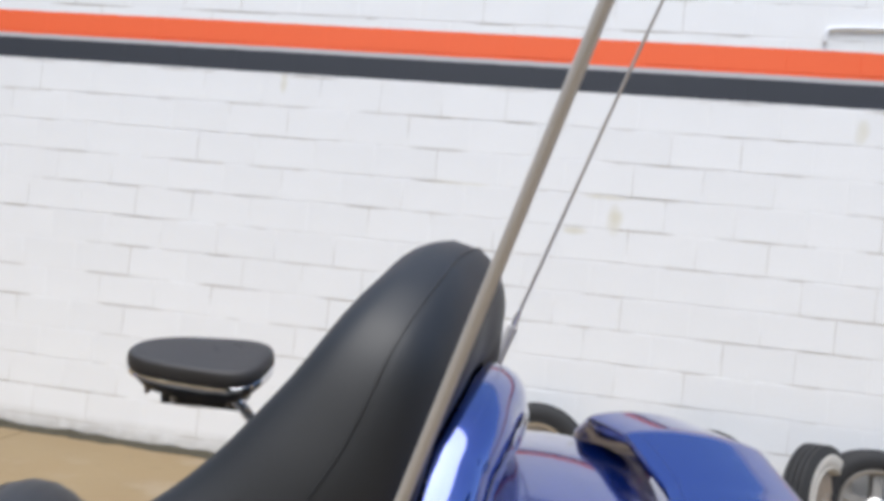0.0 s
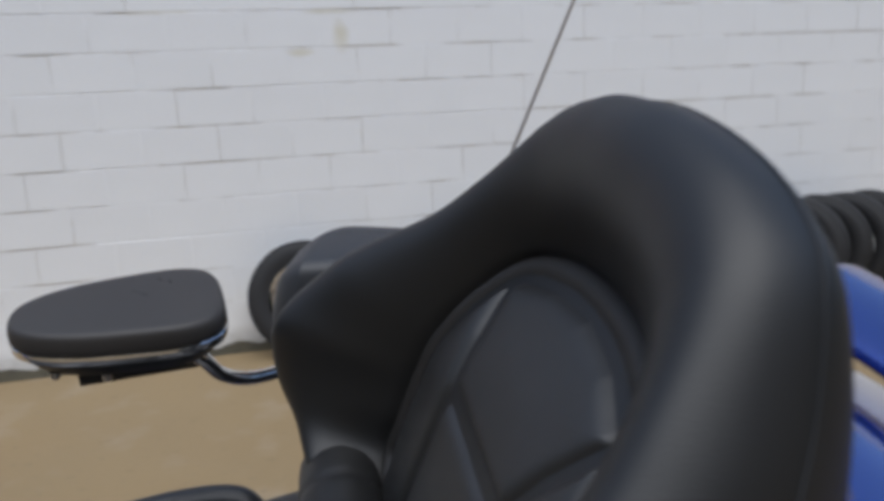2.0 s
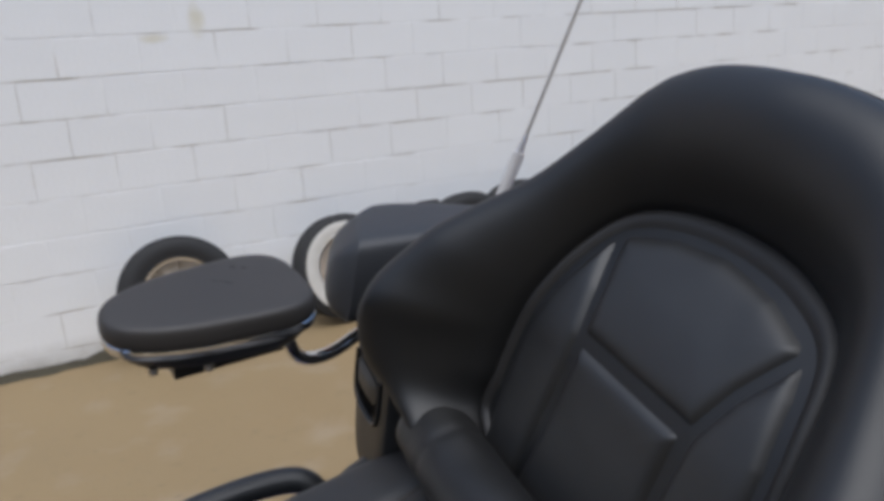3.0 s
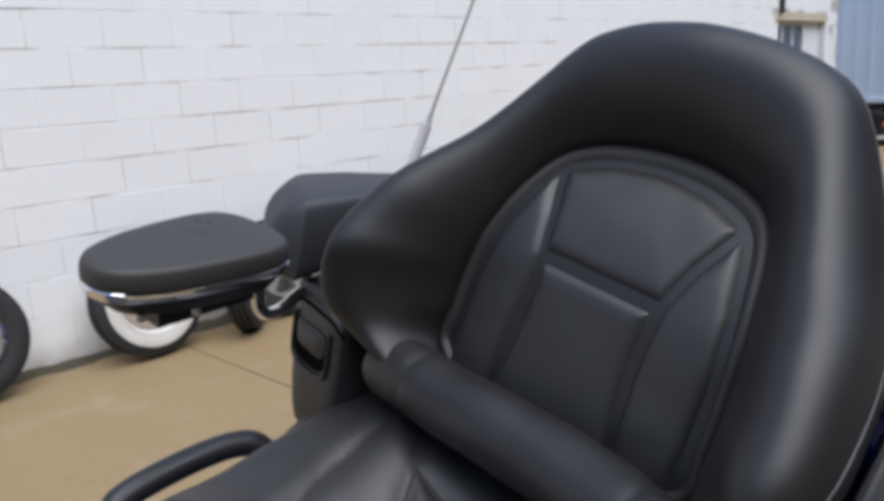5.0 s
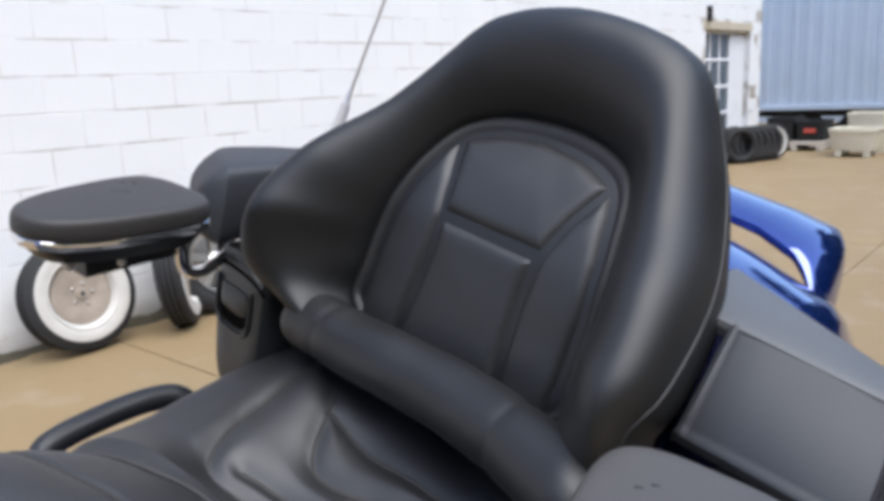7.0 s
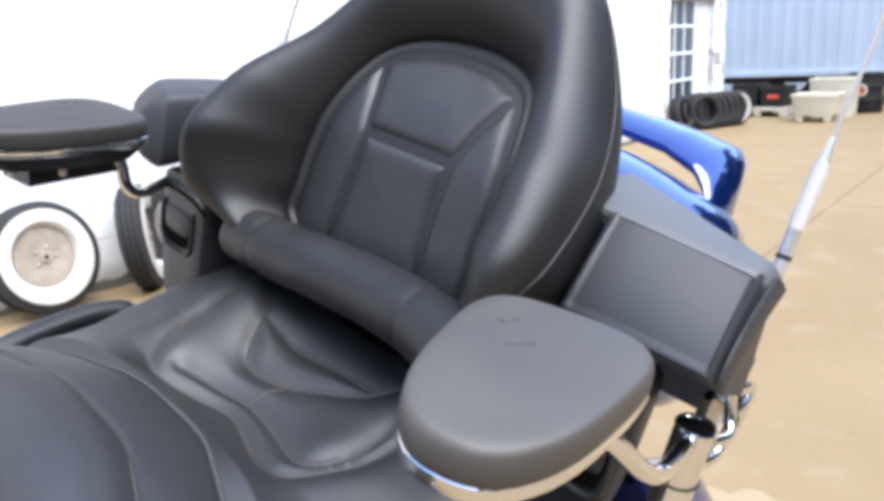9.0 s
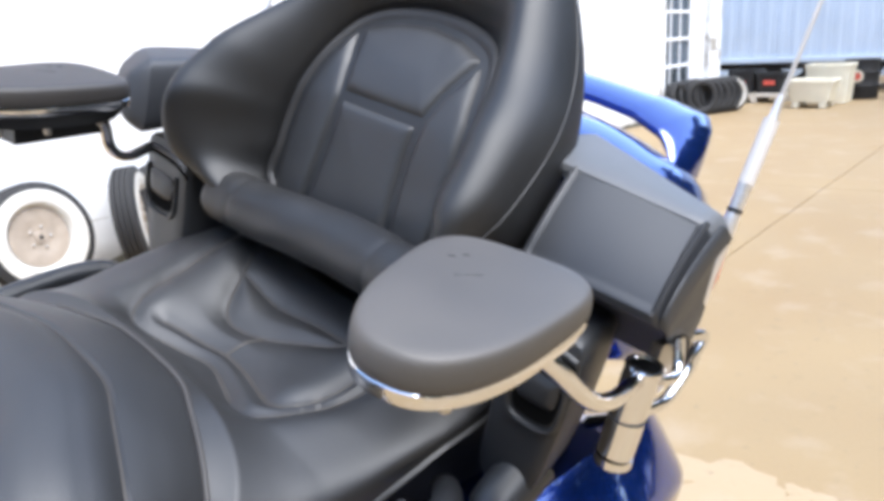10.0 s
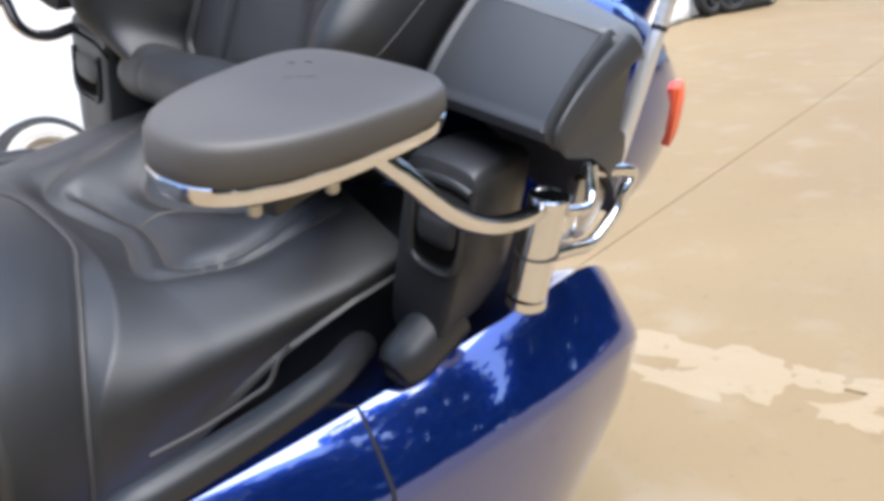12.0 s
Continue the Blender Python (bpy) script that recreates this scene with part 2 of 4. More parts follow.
def box(lo, hi, bevel=0.0, bm=None, seg=2):
    bm2 = bmesh.new()
    bmesh.ops.create_cube(bm2, size=1)
    for v in bm2.verts:
        v.co = V(*[lo[i] + (v.co[i] + 0.5) * (hi[i] - lo[i]) for i in range(3)])
    if bevel:
        bmesh.ops.bevel(bm2, geom=list(bm2.edges), offset=bevel, segments=seg, affect="EDGES", profile=0.5)
    return bm2


def pillow(outline, n, height, depth, steps=5, rings=9, power=4.0, rim=0.35, closed_line=True, tilt=None):
    """A stuffed cushion: closed outline, domed by height along n, with sides going depth the other way."""
    line = smooth_line(outline, steps, True) if closed_line else [Vector(p) for p in outline]
    n = Vector(n).normalized()
    c = sum(line, Vector()) / len(line)
    rows = []
    for k in range(1, rings + 1):
        r = k / rings
        rows.append([c + (p - c) * r + n * height * (1 - r ** power) for p in line])
    for s in range(1, 5):
        a = s / 4
        rows.append([p - n * depth * a + (p - c) * (-0.02 * a * a) for p in line])
    bm = bmesh.new()
    top = bm.verts.new(c + n * height)
    vs = [[bm.verts.new(p) for p in r] for r in rows]
    k = len(line)
    for i in range(k):
        bm.faces.new((top, vs[0][i], vs[0][(i + 1) % k]))
    for a, b in zip(vs, vs[1:]):
        for i in range(k):
            j = (i + 1) % k
            bm.faces.new((a[i], b[i], b[j], a[j]))
    bm.faces.new(vs[-1])
    return bm


def mirror_pts(half):
    """A half outline with y from 0 outwards and back to 0: closed on the other side."""
    return [V(*p) for p in half] + [V(p[0], -p[1], p[2]) for p in half[-2:0:-1]]


def empty(name, m, label, category, group="", kind=""):
    e = new(name)
    e.matrix_world = m
    e.empty_display_size = 0.1
    return tagged(e, label, category, group, kind)


# ---- ground ----
bm = bmesh.new()
gv = [bm.verts.new(p) for p in ((-400, -400, -0.012), (400, -400, -0.012), (400, 400, -0.012), (-400, 400, -0.012))]
bm.faces.new(gv)
ground = tagged(part("ground", bm, JOINT_DIRT, smooth=False), "dusty earth showing in the joints of the yard", "ground", kind="structure")

XJ = [-60, -30, -16.0, -9.2, -4.65, -0.1, 4.45, 9.0, 13.6, 18.2, 30, 60]
YJ = [-60, -30, -16.8, -12.3, -7.8, -3.3, -0.012]
yard = empty("pavement", Matrix(), "tan weathered concrete slabs of the yard", "pavement", kind="structure")
for i in range(len(XJ) - 1):
    for j in range(len(YJ) - 1):
        g = 0.0035
        part("slab", box((XJ[i] + g, YJ[j] + g, -0.12), (XJ[i + 1] - g, YJ[j + 1] - g, 0.0), 0.004), CONCRETE, yard, smooth=False)
for j in range(1):
    part("slab", box((11.75, 0.0, -0.12), (60, 30, 0.0), 0.004), CONCRETE, yard, smooth=False)

# crumbled repair strips beside the cross joint, broken into ragged flakes
random.seed(4)


def flake(cx, cy, rx, ry, z, seed):
    bm = bmesh.new()
    c = bm.verts.new((cx, cy, z))
    ring = []
    for k in range(26):
        a = 2 * math.pi * k / 26
        q = 1 + 0.6 * noise.noise(V(math.cos(a) * 1.5 + seed, math.sin(a) * 1.5, seed)) + 0.45 * noise.noise(V(math.cos(a) * 5, math.sin(a) * 5 + seed, seed))
        ring.append(bm.verts.new((cx + rx * q * math.cos(a), cy + ry * q * math.sin(a), z - 0.002)))
    for k in range(26):
        bm.faces.new((c, ring[k], ring[(k + 1) % 26]))
    return bm


patch = empty("mortar_patch", Matrix(), "pale crumbled mortar repair along the slab joint", "patch", kind="structure")
for k in range(46):
    y = -7.5 + k * 0.098 + random.uniform(-0.05, 0.05)
    part("flake", flake(-0.16 + random.uniform(-0.11, 0.11), y, random.uniform(0.04, 0.11), random.uniform(0.06, 0.17), 0.0022 + 0.0001 * (k % 7), k * 3.1), CONCRETE_PATCH, patch, smooth=False)
# dirt and moss washed to the foot of the wall
bm = bmesh.new()
prev = None
for k in range(420):
    x = -13.0 + k * 0.058
    w = 0.06 + 0.085 * abs(noise.noise(V(x * 2.3, 1, 0))) + 0.025 * noise.noise(V(x * 9, 7, 0))
    h = 0.025 + 0.05 * abs(noise.noise(V(x * 4, 3, 3)))
    cur = [bm.verts.new(p) for p in ((x, -max(0.01, w), 0.001), (x, -max(0.01, w) * 0.4, h * 0.7), (x, -0.001, h))]
    if prev:
        for a, c in ((0, 1), (1, 2)):
            bm.faces.new((prev[a], cur[a], cur[c], prev[c]))
    prev = cur
tagged(part("dirt_strip", bm, WALL_DIRT), "dark dirt and moss along the foot of the wall", "dirt", kind="stuff")

# ---- the motorcycle, leaning on its stand; x to its tail, y to its right side, z up ----
BIKE = Matrix.Translation((-1.5079, -3.7225, 0.015)) @ pose(0, 0, 0, 13.4, 0, -4.9)
bike = empty("motorcycle", BIKE, "blue touring motorcycle with black leather seats leaning on its stand", "motorcycle")


def panel_x(z):
    d = z - 1.207
    return 0.142 + (0.34 * d if d < -0.03 else 0.34 * d + (d + 0.03) ** 2 / 0.18 * 0.55)


FACE = V(-0.857, 0, 0.515)

# backrest: stuffed bolster round a stitched centre
OUT = [(0.304, 0.0, 1.457), (0.305, 0.06, 1.452), (0.301, 0.112, 1.44), (0.292, 0.157, 1.414), (0.268, 0.203, 1.345), (0.224, 0.242, 1.286), (0.144, 0.282, 1.235),
       (0.055, 0.299, 1.178), (0.018, 0.29, 1.146), (0.009, 0.291, 1.108), (0.012, 0.276, 1.075), (0.028, 0.236, 1.048), (0.055, 0.121, 1.0), (0.062, 0.0, 0.99)]
ARCH = [(0, 1.329), (0.065, 1.324), (0.118, 1.308), (0.145, 1.28), (0.166, 1.225), (0.176, 1.165), (0.178, 1.11), (0.176, 1.06), (0.1, 1.025), (0.0, 1.02)]
out_line = smooth_line(mirror_pts(OUT), 6, True)
arch_line = smooth_line(mirror_pts([(panel_x(z), y, z) for y, z in ARCH]), 8, True)


def by_angle(line, c, n):
    """The points of a closed line round c at n even angles in the y-z plane."""
    ang = np.array([math.atan2(p.y - c.y, p.z - c.z) % (2 * math.pi) for p in line])
    order = np.argsort(ang)
    want = 2 * math.pi * np.arange(n) / n
    cols = [np.interp(want, ang[order], np.array([p[k] for p in line])[order], period=2 * math.pi) for k in range(3)]
    return [V(*p) for p in zip(*cols)]


NA = 160
mid = V(0.12, 0, 1.17)
ring_out, ring_in = by_angle(out_line, mid, NA), by_angle(arch_line, mid, NA)


def along(z, low, middle, top):
    return float(np.interp(z, [1.05, 1.22, 1.42], [low, middle, top]))


rows = [[p - FACE * 0.03 for p in ring_in], list(ring_in)]
for k in range(1, 19):
    s = k / 18
    puff = (1 - (1 - s) ** 2.5) * math.sqrt(max(0.0, 1 - s ** 3))
    row = []
    for a, b in zip(ring_in, ring_out):
        p = a.lerp(b, s) + FACE * along(b.z, 0.062, 0.099, 0.069) * puff
        row.append(p + FACE * 0.0016 * noise.noise(p * 14) * puff)
    rows.append(row)
seam_ring = rows[-1]
for k in range(1, 11):
    a = k / 10 * math.pi / 2
    rows.append([b - FACE * along(b.z, 0.108, 0.09, 0.075) * math.sin(a) - (b - mid) * along(b.z, 0.0, 0.09, 0.28) * (1 - math.cos(a)) for b in ring_out])
backrest = part("backrest", loft(rows, caps=False), LEATHER, bike, "stuffed black leather passenger backrest")
back_ring = rows[-1]
part("edge_seam", tube([p + (p - mid).normalized() * 0.0002 for p in seam_ring + seam_ring[:1]], 0.0013, 6, 1, smooth=False), LEATHER, backrest)
part("crease", tube([rows[15][112] + FACE * 0.0002, rows[17][112] + FACE * 0.0002, rows[19][113] + FACE * 0.0002], 0.0012, 6, 3), WELT, backrest)
backrest.location = (0, 0.015, 0)


def on_panel(y, z, out=0.0):
    return V(panel_x(z), y, z) + FACE * out


def region(outline):
    """Signed distance to a closed outline in the y-z plane of the panel, inside positive, for grids of y and z."""
    a = np.array(outline)
    b = np.roll(a, -1, 0)

    def dist(y, z):
        p = np.stack([y, z], -1)[..., None, :]
        d = b - a
        t = np.clip(((p - a) * d).sum(-1) / ((d * d).sum(-1) + 1e-12), 0, 1)
        far = np.sqrt((((a + d * t[..., None]) - p) ** 2).sum(-1).min(-1))
        cross = ((a[:, 1] > z[..., None]) != (b[:, 1] > z[..., None])) & (y[..., None] < (b[:, 0] - a[:, 0]) * (z[..., None] - a[:, 1]) / (b[:, 1] - a[:, 1] + 1e-12) + a[:, 0])
        return np.where(cross.sum(-1) % 2 == 1, far, -far)

    return dist


def cushion(name, dist, box_yz, height, material, label="", step=0.0021):
    """A stitched cushion on the panel: puffed inside its seams and sunk below the backing outside them."""
    y0, y1, z0, z1 = box_yz
    ys, zs = np.arange(y0, y1 + step, step), np.arange(z0, z1 + step, step)
    gy, gz = np.meshgrid(ys, zs, indexing="ij")
    d = dist(gy, gz)
    inside = np.maximum(d, 0)
    h = -0.0068 + np.where(d > 0, height * (1 - np.exp(-(inside / 0.0058) ** 1.5)) + 0.003 * (1 - np.exp(-inside / 0.03)), np.maximum(d * 3, -0.006))
    bm = bmesh.new()
    grid = {}
    for i in range(len(ys) - 1):
        for j in range(len(zs) - 1):
            if d[i:i + 2, j:j + 2].max() <= -step * 0.5:
                continue
            quad = []
            for a, b in ((i, j), (i + 1, j), (i + 1, j + 1), (i, j + 1)):
                if (a, b) not in grid:
                    q = on_panel(float(gy[a, b]), float(gz[a, b]), float(h[a, b]))
                    grid[(a, b)] = bm.verts.new(q + FACE * 0.0008 * noise.noise(q * 26))
                quad.append(grid[(a, b)])
            bm.faces.new(quad)
    return part(name, bm, material, backrest, label)


arch_yz = [(p.y, p.z) for p in by_angle(arch_line, mid, 120)]
arch_dist = region(arch_yz)
cushion("backing", lambda y, z: arch_dist(y, z) + 0.012, (-0.2, 0.2, 1.0, 1.345), 0.0, LEATHER, step=0.006)
cushion("border_band", lambda y, z: np.minimum(arch_dist(y, z) + 0.004, 0.0165 - arch_dist(y, z)), (-0.186, 0.186, 1.01, 1.338), 0.0075, BAND_CLOTH, "dull cloth band round the stitched centre")
G = 0.0032
head = [(-0.111, 1.287), (-0.105, 1.293), (-0.06, 1.306), (0, 1.312), (0.06, 1.306), (0.105, 1.293), (0.111, 1.287), (0.09, 1.247), (0.079, 1.214), (0.077, 1.206 + G), (-0.077, 1.206 + G), (-0.079, 1.214), (-0.09, 1.247)]
middle = [(-0.073, 1.206 - G), (0.073, 1.206 - G), (0.073, 1.15), (0.077, 1.09), (0.084, 1.02), (0, 1.012), (-0.084, 1.02), (-0.077, 1.09), (-0.073, 1.15)]
side = [(0.115, 1.284), (0.121, 1.281), (0.131, 1.264), (0.147, 1.22), (0.156, 1.165), (0.158, 1.1), (0.153, 1.03), (0.12, 1.015), (0.089, 1.02), (0.082, 1.09), (0.078, 1.15), (0.08, 1.206), (0.083, 1.216), (0.094, 1.247)]
cushion("head_panel", region(head), (-0.12, 0.12, 1.198, 1.32), 0.0078, LEATHER_PANEL)
cushion("middle_panel", region(middle), (-0.095, 0.095, 1.005, 1.212), 0.0078, LEATHER_PANEL)
cushion("side_panel", region(side), (0.07, 0.165, 1.008, 1.292), 0.0078, LEATHER_PANEL)
cushion("side_panel", region([(-y, z) for y, z in side]), (-0.165, -0.07, 1.008, 1.292), 0.0078, LEATHER_PANEL)

# lumbar roll
def roll_ring(y, r):
    c = V(0.04 + (0.012 if y > 0 else -0.05) * (abs(y) / 0.25) ** 2, y, 1.053 - 0.105 * y)
    return [c + V(-math.cos(a) * r * (1.0 + 0.05 * noise.noise(V(y * 16, a, 0))), 0, math.sin(a) * r * (0.92 + 0.06 * noise.noise(V(y * 14, 2 * a, 5)))) for a in (2 * math.pi * k / 28 for k in range(28))]


rr = []
for k in range(121):
    y = -0.28 + 0.535 * k / 120
    e = min(1, ((0.258 if y > 0 else 0.283) - abs(y)) / 0.045)
    r = 0.0435 * math.sqrt(max(0.02, 1 - (1 - e) ** 2))
    for ys in (-0.155, 0.155):
        r -= 0.0022 * math.exp(-(abs(y - ys) / 0.006) ** 1.2)
    rr.append(roll_ring(y, r))
part("lumbar_roll", loft(rr), LEATHER, bike, "horizontal padded lumbar roll")

# shell behind the backrest
rows = [[p + V(0.004, 0, 0) + (p - mid) * 0.02 for p in back_ring]]
for k in range(1, 8):
    a = k / 7 * math.pi / 2
    rows.append([mid + V(0.1, 0, 0) + (p - mid - V(0.1, 0, 0)) * (1.0 - 0.55 * (1 - math.cos(a))) + V(0.085 * math.sin(a), 0, 0) for p in rows[0]])
bm = loft(rows, caps=False)
bm.verts.ensure_lookup_table()
bm.faces.new(bm.verts[-len(rows[0]):])
shell = part("seat_shell", bm, BLUE, bike, "glossy blue shell behind the backrest")
shell.location = (0, 0.015, 0)


# seats as stuffed surfaces with stitched seams
SEAMS = [smooth_line([(x, y, 0) for x, y in s], 6) for s in (
    [(0.085, 0.178), (0.023, 0.127), (-0.028, 0.092), (-0.049, 0.066), (-0.05, 0.035), (-0.04, -0.004), (-0.022, -0.05), (-0.003, -0.094), (0.03, -0.13), (0.085, -0.16)],
    [(-0.118, 0.108), (-0.107, 0.08), (-0.098, 0.045), (-0.09, 0.0), (-0.096, -0.05), (-0.112, -0.1), (-0.118, -0.132), (-0.1, -0.156), (-0.06, -0.168), (-0.01, -0.17), (0.06, -0.172)],
    [(0.06, 0.205), (-0.02, 0.195), (-0.086, 0.18), (-0.137, 0.148), (-0.15, 0.113), (-0.13, 0.055), (-0.116, 0.0), (-0.13, -0.055), (-0.152, -0.113), (-0.137, -0.146), (-0.086, -0.178), (-0.02, -0.193), (0.06, -0.205)],
    [(0.01, 0.117), (0.008, 0.04), (0.014, -0.04), (0.01, -0.11)],
    [(-0.04, -0.004), (-0.066, -0.0), (-0.09, 0.004)])]
EDGE = [(-0.19, 0.0, 0.955), (-0.194, 0.07, 0.955), (-0.214, 0.127, 0.955), (-0.234, 0.178, 0.95), (-0.252, 0.218, 0.936), (-0.268, 0.25, 0.908), (-0.281, 0.27, 0.865), (-0.292, 0.28, 0.8), (-0.302, 0.28, 0.72), (-0.315, 0.268, 0.62)]
edge_line = smooth_line([(x, -y, z) for x, y, z in EDGE[:0:-1]] + EDGE, 10)
edge_at = np.concatenate([[0.0], np.cumsum([(b - a).length for a, b in zip(edge_line, edge_line[1:])])])


def on_edge(u):
    """Point of the boundary between the two seats, u from 0 on one flank to 1 on the other."""
    return V(*[float(np.interp(u * edge_at[-1], edge_at, [p[k] for p in edge_line])) for k in range(3)])


SEG = []
for sm in SEAMS[:4]:
    a = np.array([[p.x, p.y] for p in sm[:-1]])
    b = np.array([[p.x, p.y] for p in sm[1:]])
    SEG.append((a, b, ((b - a) ** 2).sum(1) + 1e-12))


def seg_dist(x, y, a, b, l2):
    p = np.array([x, y])
    t = np.clip(((p - a) * (b - a)).sum(1) / l2, 0, 1)
    return ((a + (b - a) * t[:, None] - p) ** 2).sum(1)



def half_width(x):
    t = min(1, max(0, (x + 0.42) / 0.42))
    return 0.262 + 0.034 * t ** 0.8


def seat_height(x, y):
    w = half_width(x)
    rise = min(1.0, max(0.0, (x + 0.07) / 0.14))
    z = 0.93 + 0.02 * max(0, (x + 0.15) / 0.2) + 0.022 * rise * rise * (3 - 2 * rise) * min(1.0, max(0.0, (w - abs(y)) / 0.12)) - 0.012 * math.exp(-(y / 0.1) ** 2) + 0.011 * math.exp(-((abs(y) - 0.18) / 0.07) ** 2)
    d = math.sqrt(min(float(np.min(seg_dist(x, y, a, b, l2))) for a, b, l2 in SEG))
    z += (0.01 - 0.005 * rise) * (1 - math.exp(-(d / 0.015) ** 1.3)) - 0.011 + 0.005 * rise
    z += 0.0012 * noise.noise(V(x * 30, y * 18, 6)) * math.exp(-(d / 0.03) ** 2)
    z += 0.004 * noise.noise(V(x * 11, y * 11, 2))
    return z


def passenger_x0(y):
    return -0.6 + math.sqrt(max(0.0, 0.40 ** 2 - y * y))


def pipe_z(x):
    return float(np.interp(x, [-0.48, -0.34, -0.28, -0.2, -0.1, 0.02, 0.08], [0.55, 0.69, 0.745, 0.82, 0.882, 0.925, 0.94]))


rows = []
for i in range(130):
    s = i / 129
    row = []
    for k in range(111):
        v = -1 + 2 * k / 110
        # across: flat top, then a rounded flank
        y0 = 0.29 * v
        x = passenger_x0(min(0.29, abs(y0))) * (1 - s) + 0.075 * s
        w = half_width(x)
        y = w * math.sin(v * math.pi / 2) if abs(v) < 1 else w * v
        top = seat_height(x, y)
        drop = min(0.08, max(0.02, (top - pipe_z(x)) * 0.75)) * (1 - math.sqrt(max(0, 1 - min(1, abs(v)) ** 6)))
        row.append(V(x, y, top - drop - 0.02 * max(0, 1 - s / 0.08)))
    # flank: rolls over and sweeps forward and down to the piping
    lead = 0.16 * max(0.0, 1 - s / 0.5) ** 1.5
    ends = []
    for e in (row[0], row[-1]):
        xf = e.x - lead
        zf = min(e.z - 0.008, pipe_z(xf))
        side = []
        for u in (0.12, 0.28, 0.46, 0.64, 0.82, 1.0):
            bulge = 1 + 0.03 * math.sin(math.pi * u) - 0.03 * u
            side.append(V(e.x - lead * u * u, e.y * bulge, e.z + (zf - e.z) * u))
        ends.append(side)
    row = ends[0][::-1] + row + ends[1]
    rows.append(row)
# its front edge follows the boundary with the rider seat
first = rows[0]
run = np.concatenate([[0.0], np.cumsum([(b - a).length for a, b in zip(first, first[1:])])])
shift = [on_edge(d / run[-1]) - p for d, p in zip(run, first)]
for i, row in enumerate(rows):
    w = max(0.0, 1 - i / 129 / 0.26) ** 2
    rows[i] = [p + q * w for p, q in zip(row, shift)]
pseat = part("passenger_seat", loft(rows, caps=False, closed=False), SEAT_LEATHER, bike, "stitched black leather passenger seat, soft and creased")
for sgn in (-1, 1):
    k = 0 if sgn < 0 else -1
    part("piping", tube([r[k] + V(0, 0.002 * sgn, 0.0) for r in rows[::4]], 0.0035, 8, 2), PIPING, pseat)

for sm in SEAMS:
    welt = [V(p.x, p.y, seat_height(p.x, p.y) - 0.0005) for p in sm if p.x < 0.055]
    part("seam_welt", tube([p + V(0, 0, 0.0004) for p in welt], 0.0022, 6, 1), WELT, pseat)

# rider seat: a raised crescent round a bowl, its sides rolled down over the flanks
CREST_D = [0.0, 0.008, 0.03, 0.06, 0.075, 0.08, 0.085, 0.1, 0.13, 0.16, 0.185, 0.19, 0.195, 0.21, 0.25, 0.3, 0.36, 0.5, 0.7]
CREST_H = [0.0, 0.006, 0.018, 0.031, 0.036, 0.033, 0.037, 0.047, 0.056, 0.056, 0.048, 0.044, 0.046, 0.038, 0.008, -0.02, -0.036, -0.045, -0.05]
rows = []
for d in sorted(set([round(0.01 * k, 3) for k in range(0, 66)] + CREST_D)):
    h = float(np.interp(d, CREST_D, CREST_H))
    narrow = 1 - 0.3 * max(0.0, (d - 0.12) / 0.58) ** 1.3
    row = []
    for k in range(121):
        u = k / 120
        p, q = on_edge(u), on_edge(min(1.0, u + 0.004)) - on_edge(max(0.0, u - 0.004))
        n = V(0, -q.z, q.y).normalized()
        top = min(1.0, max(0.0, 1 - (abs(u - 0.5) - 0.17) / 0.2))
        top = top * top * (3 - 2 * top)
        amount = h * (0.16 + 0.84 * top) if h > 0 else h * top
        x = p.x - d * (1 - 0.12 * (1 - top))
        e = V(x, p.y * narrow, p.z) + n * amount
        row.append(e + V(0, 0, 0.003 * noise.noise(V(x * 9, p.y * 9, 3)) * min(1.0, d / 0.05)))
    rows.append((d, row))
rider = part("rider_seat", loft([r for d, r in rows], caps=False, closed=False), SEAT_LEATHER, bike, "black leather rider seat with a raised rear crescent")
part("piping", tube([p + V(0.001, 0, 0.002) for p in rows[0][1]], 0.003, 8, 1, smooth=False), PIPING, rider)
for d, row in rows:
    if d in (0.08, 0.19):
        part("stitch_line", tube([p + V(0, 0, 0.0008) for p in row[24:-24]], 0.0013, 6, 1, smooth=False), WELT, rider)

# dark body under the seats
rings = []
for x, w, z1 in ((-0.95, 0.12, 0.80), (-0.7, 0.13, 0.80), (-0.45, 0.14, 0.80), (-0.2, 0.17, 0.82), (0.0, 0.23, 0.87), (0.12, 0.27, 0.93), (0.3, 0.27, 0.98)):
    rings.append([V(x, -w, z1), V(x, w, z1), V(x, w * 1.06, z1 - 0.08), V(x, w * 0.95, 0.62), V(x, w * 0.7, 0.42), V(x, -w * 0.7, 0.42), V(x, -w * 0.95, 0.62), V(x, -w * 1.06, z1 - 0.08)])
part("under_body", loft(rings), DARK, bike)

# tank, ahead of the rider seat
rings = []
for k in range(9):
    s = k / 8
    x = -0.98 - 0.0 + 0.3 * (s - 1) * 0 - 0.45 * s
    w = 0.17 + 0.05 * math.sin(math.pi * s)
    h = 0.86 + 0.07 * math.sin(math.pi * (0.15 + 0.6 * s))
    rings.append([V(x, w * math.cos(a), 0.7 + (h - 0.7) * math.sin(a)) for a in (math.pi * q / 12 for q in range(13))] + [V(x, -w * 0.8, 0.55), V(x, w * 0.8, 0.55)])
part("tank", loft(rings), BLUE, bike)


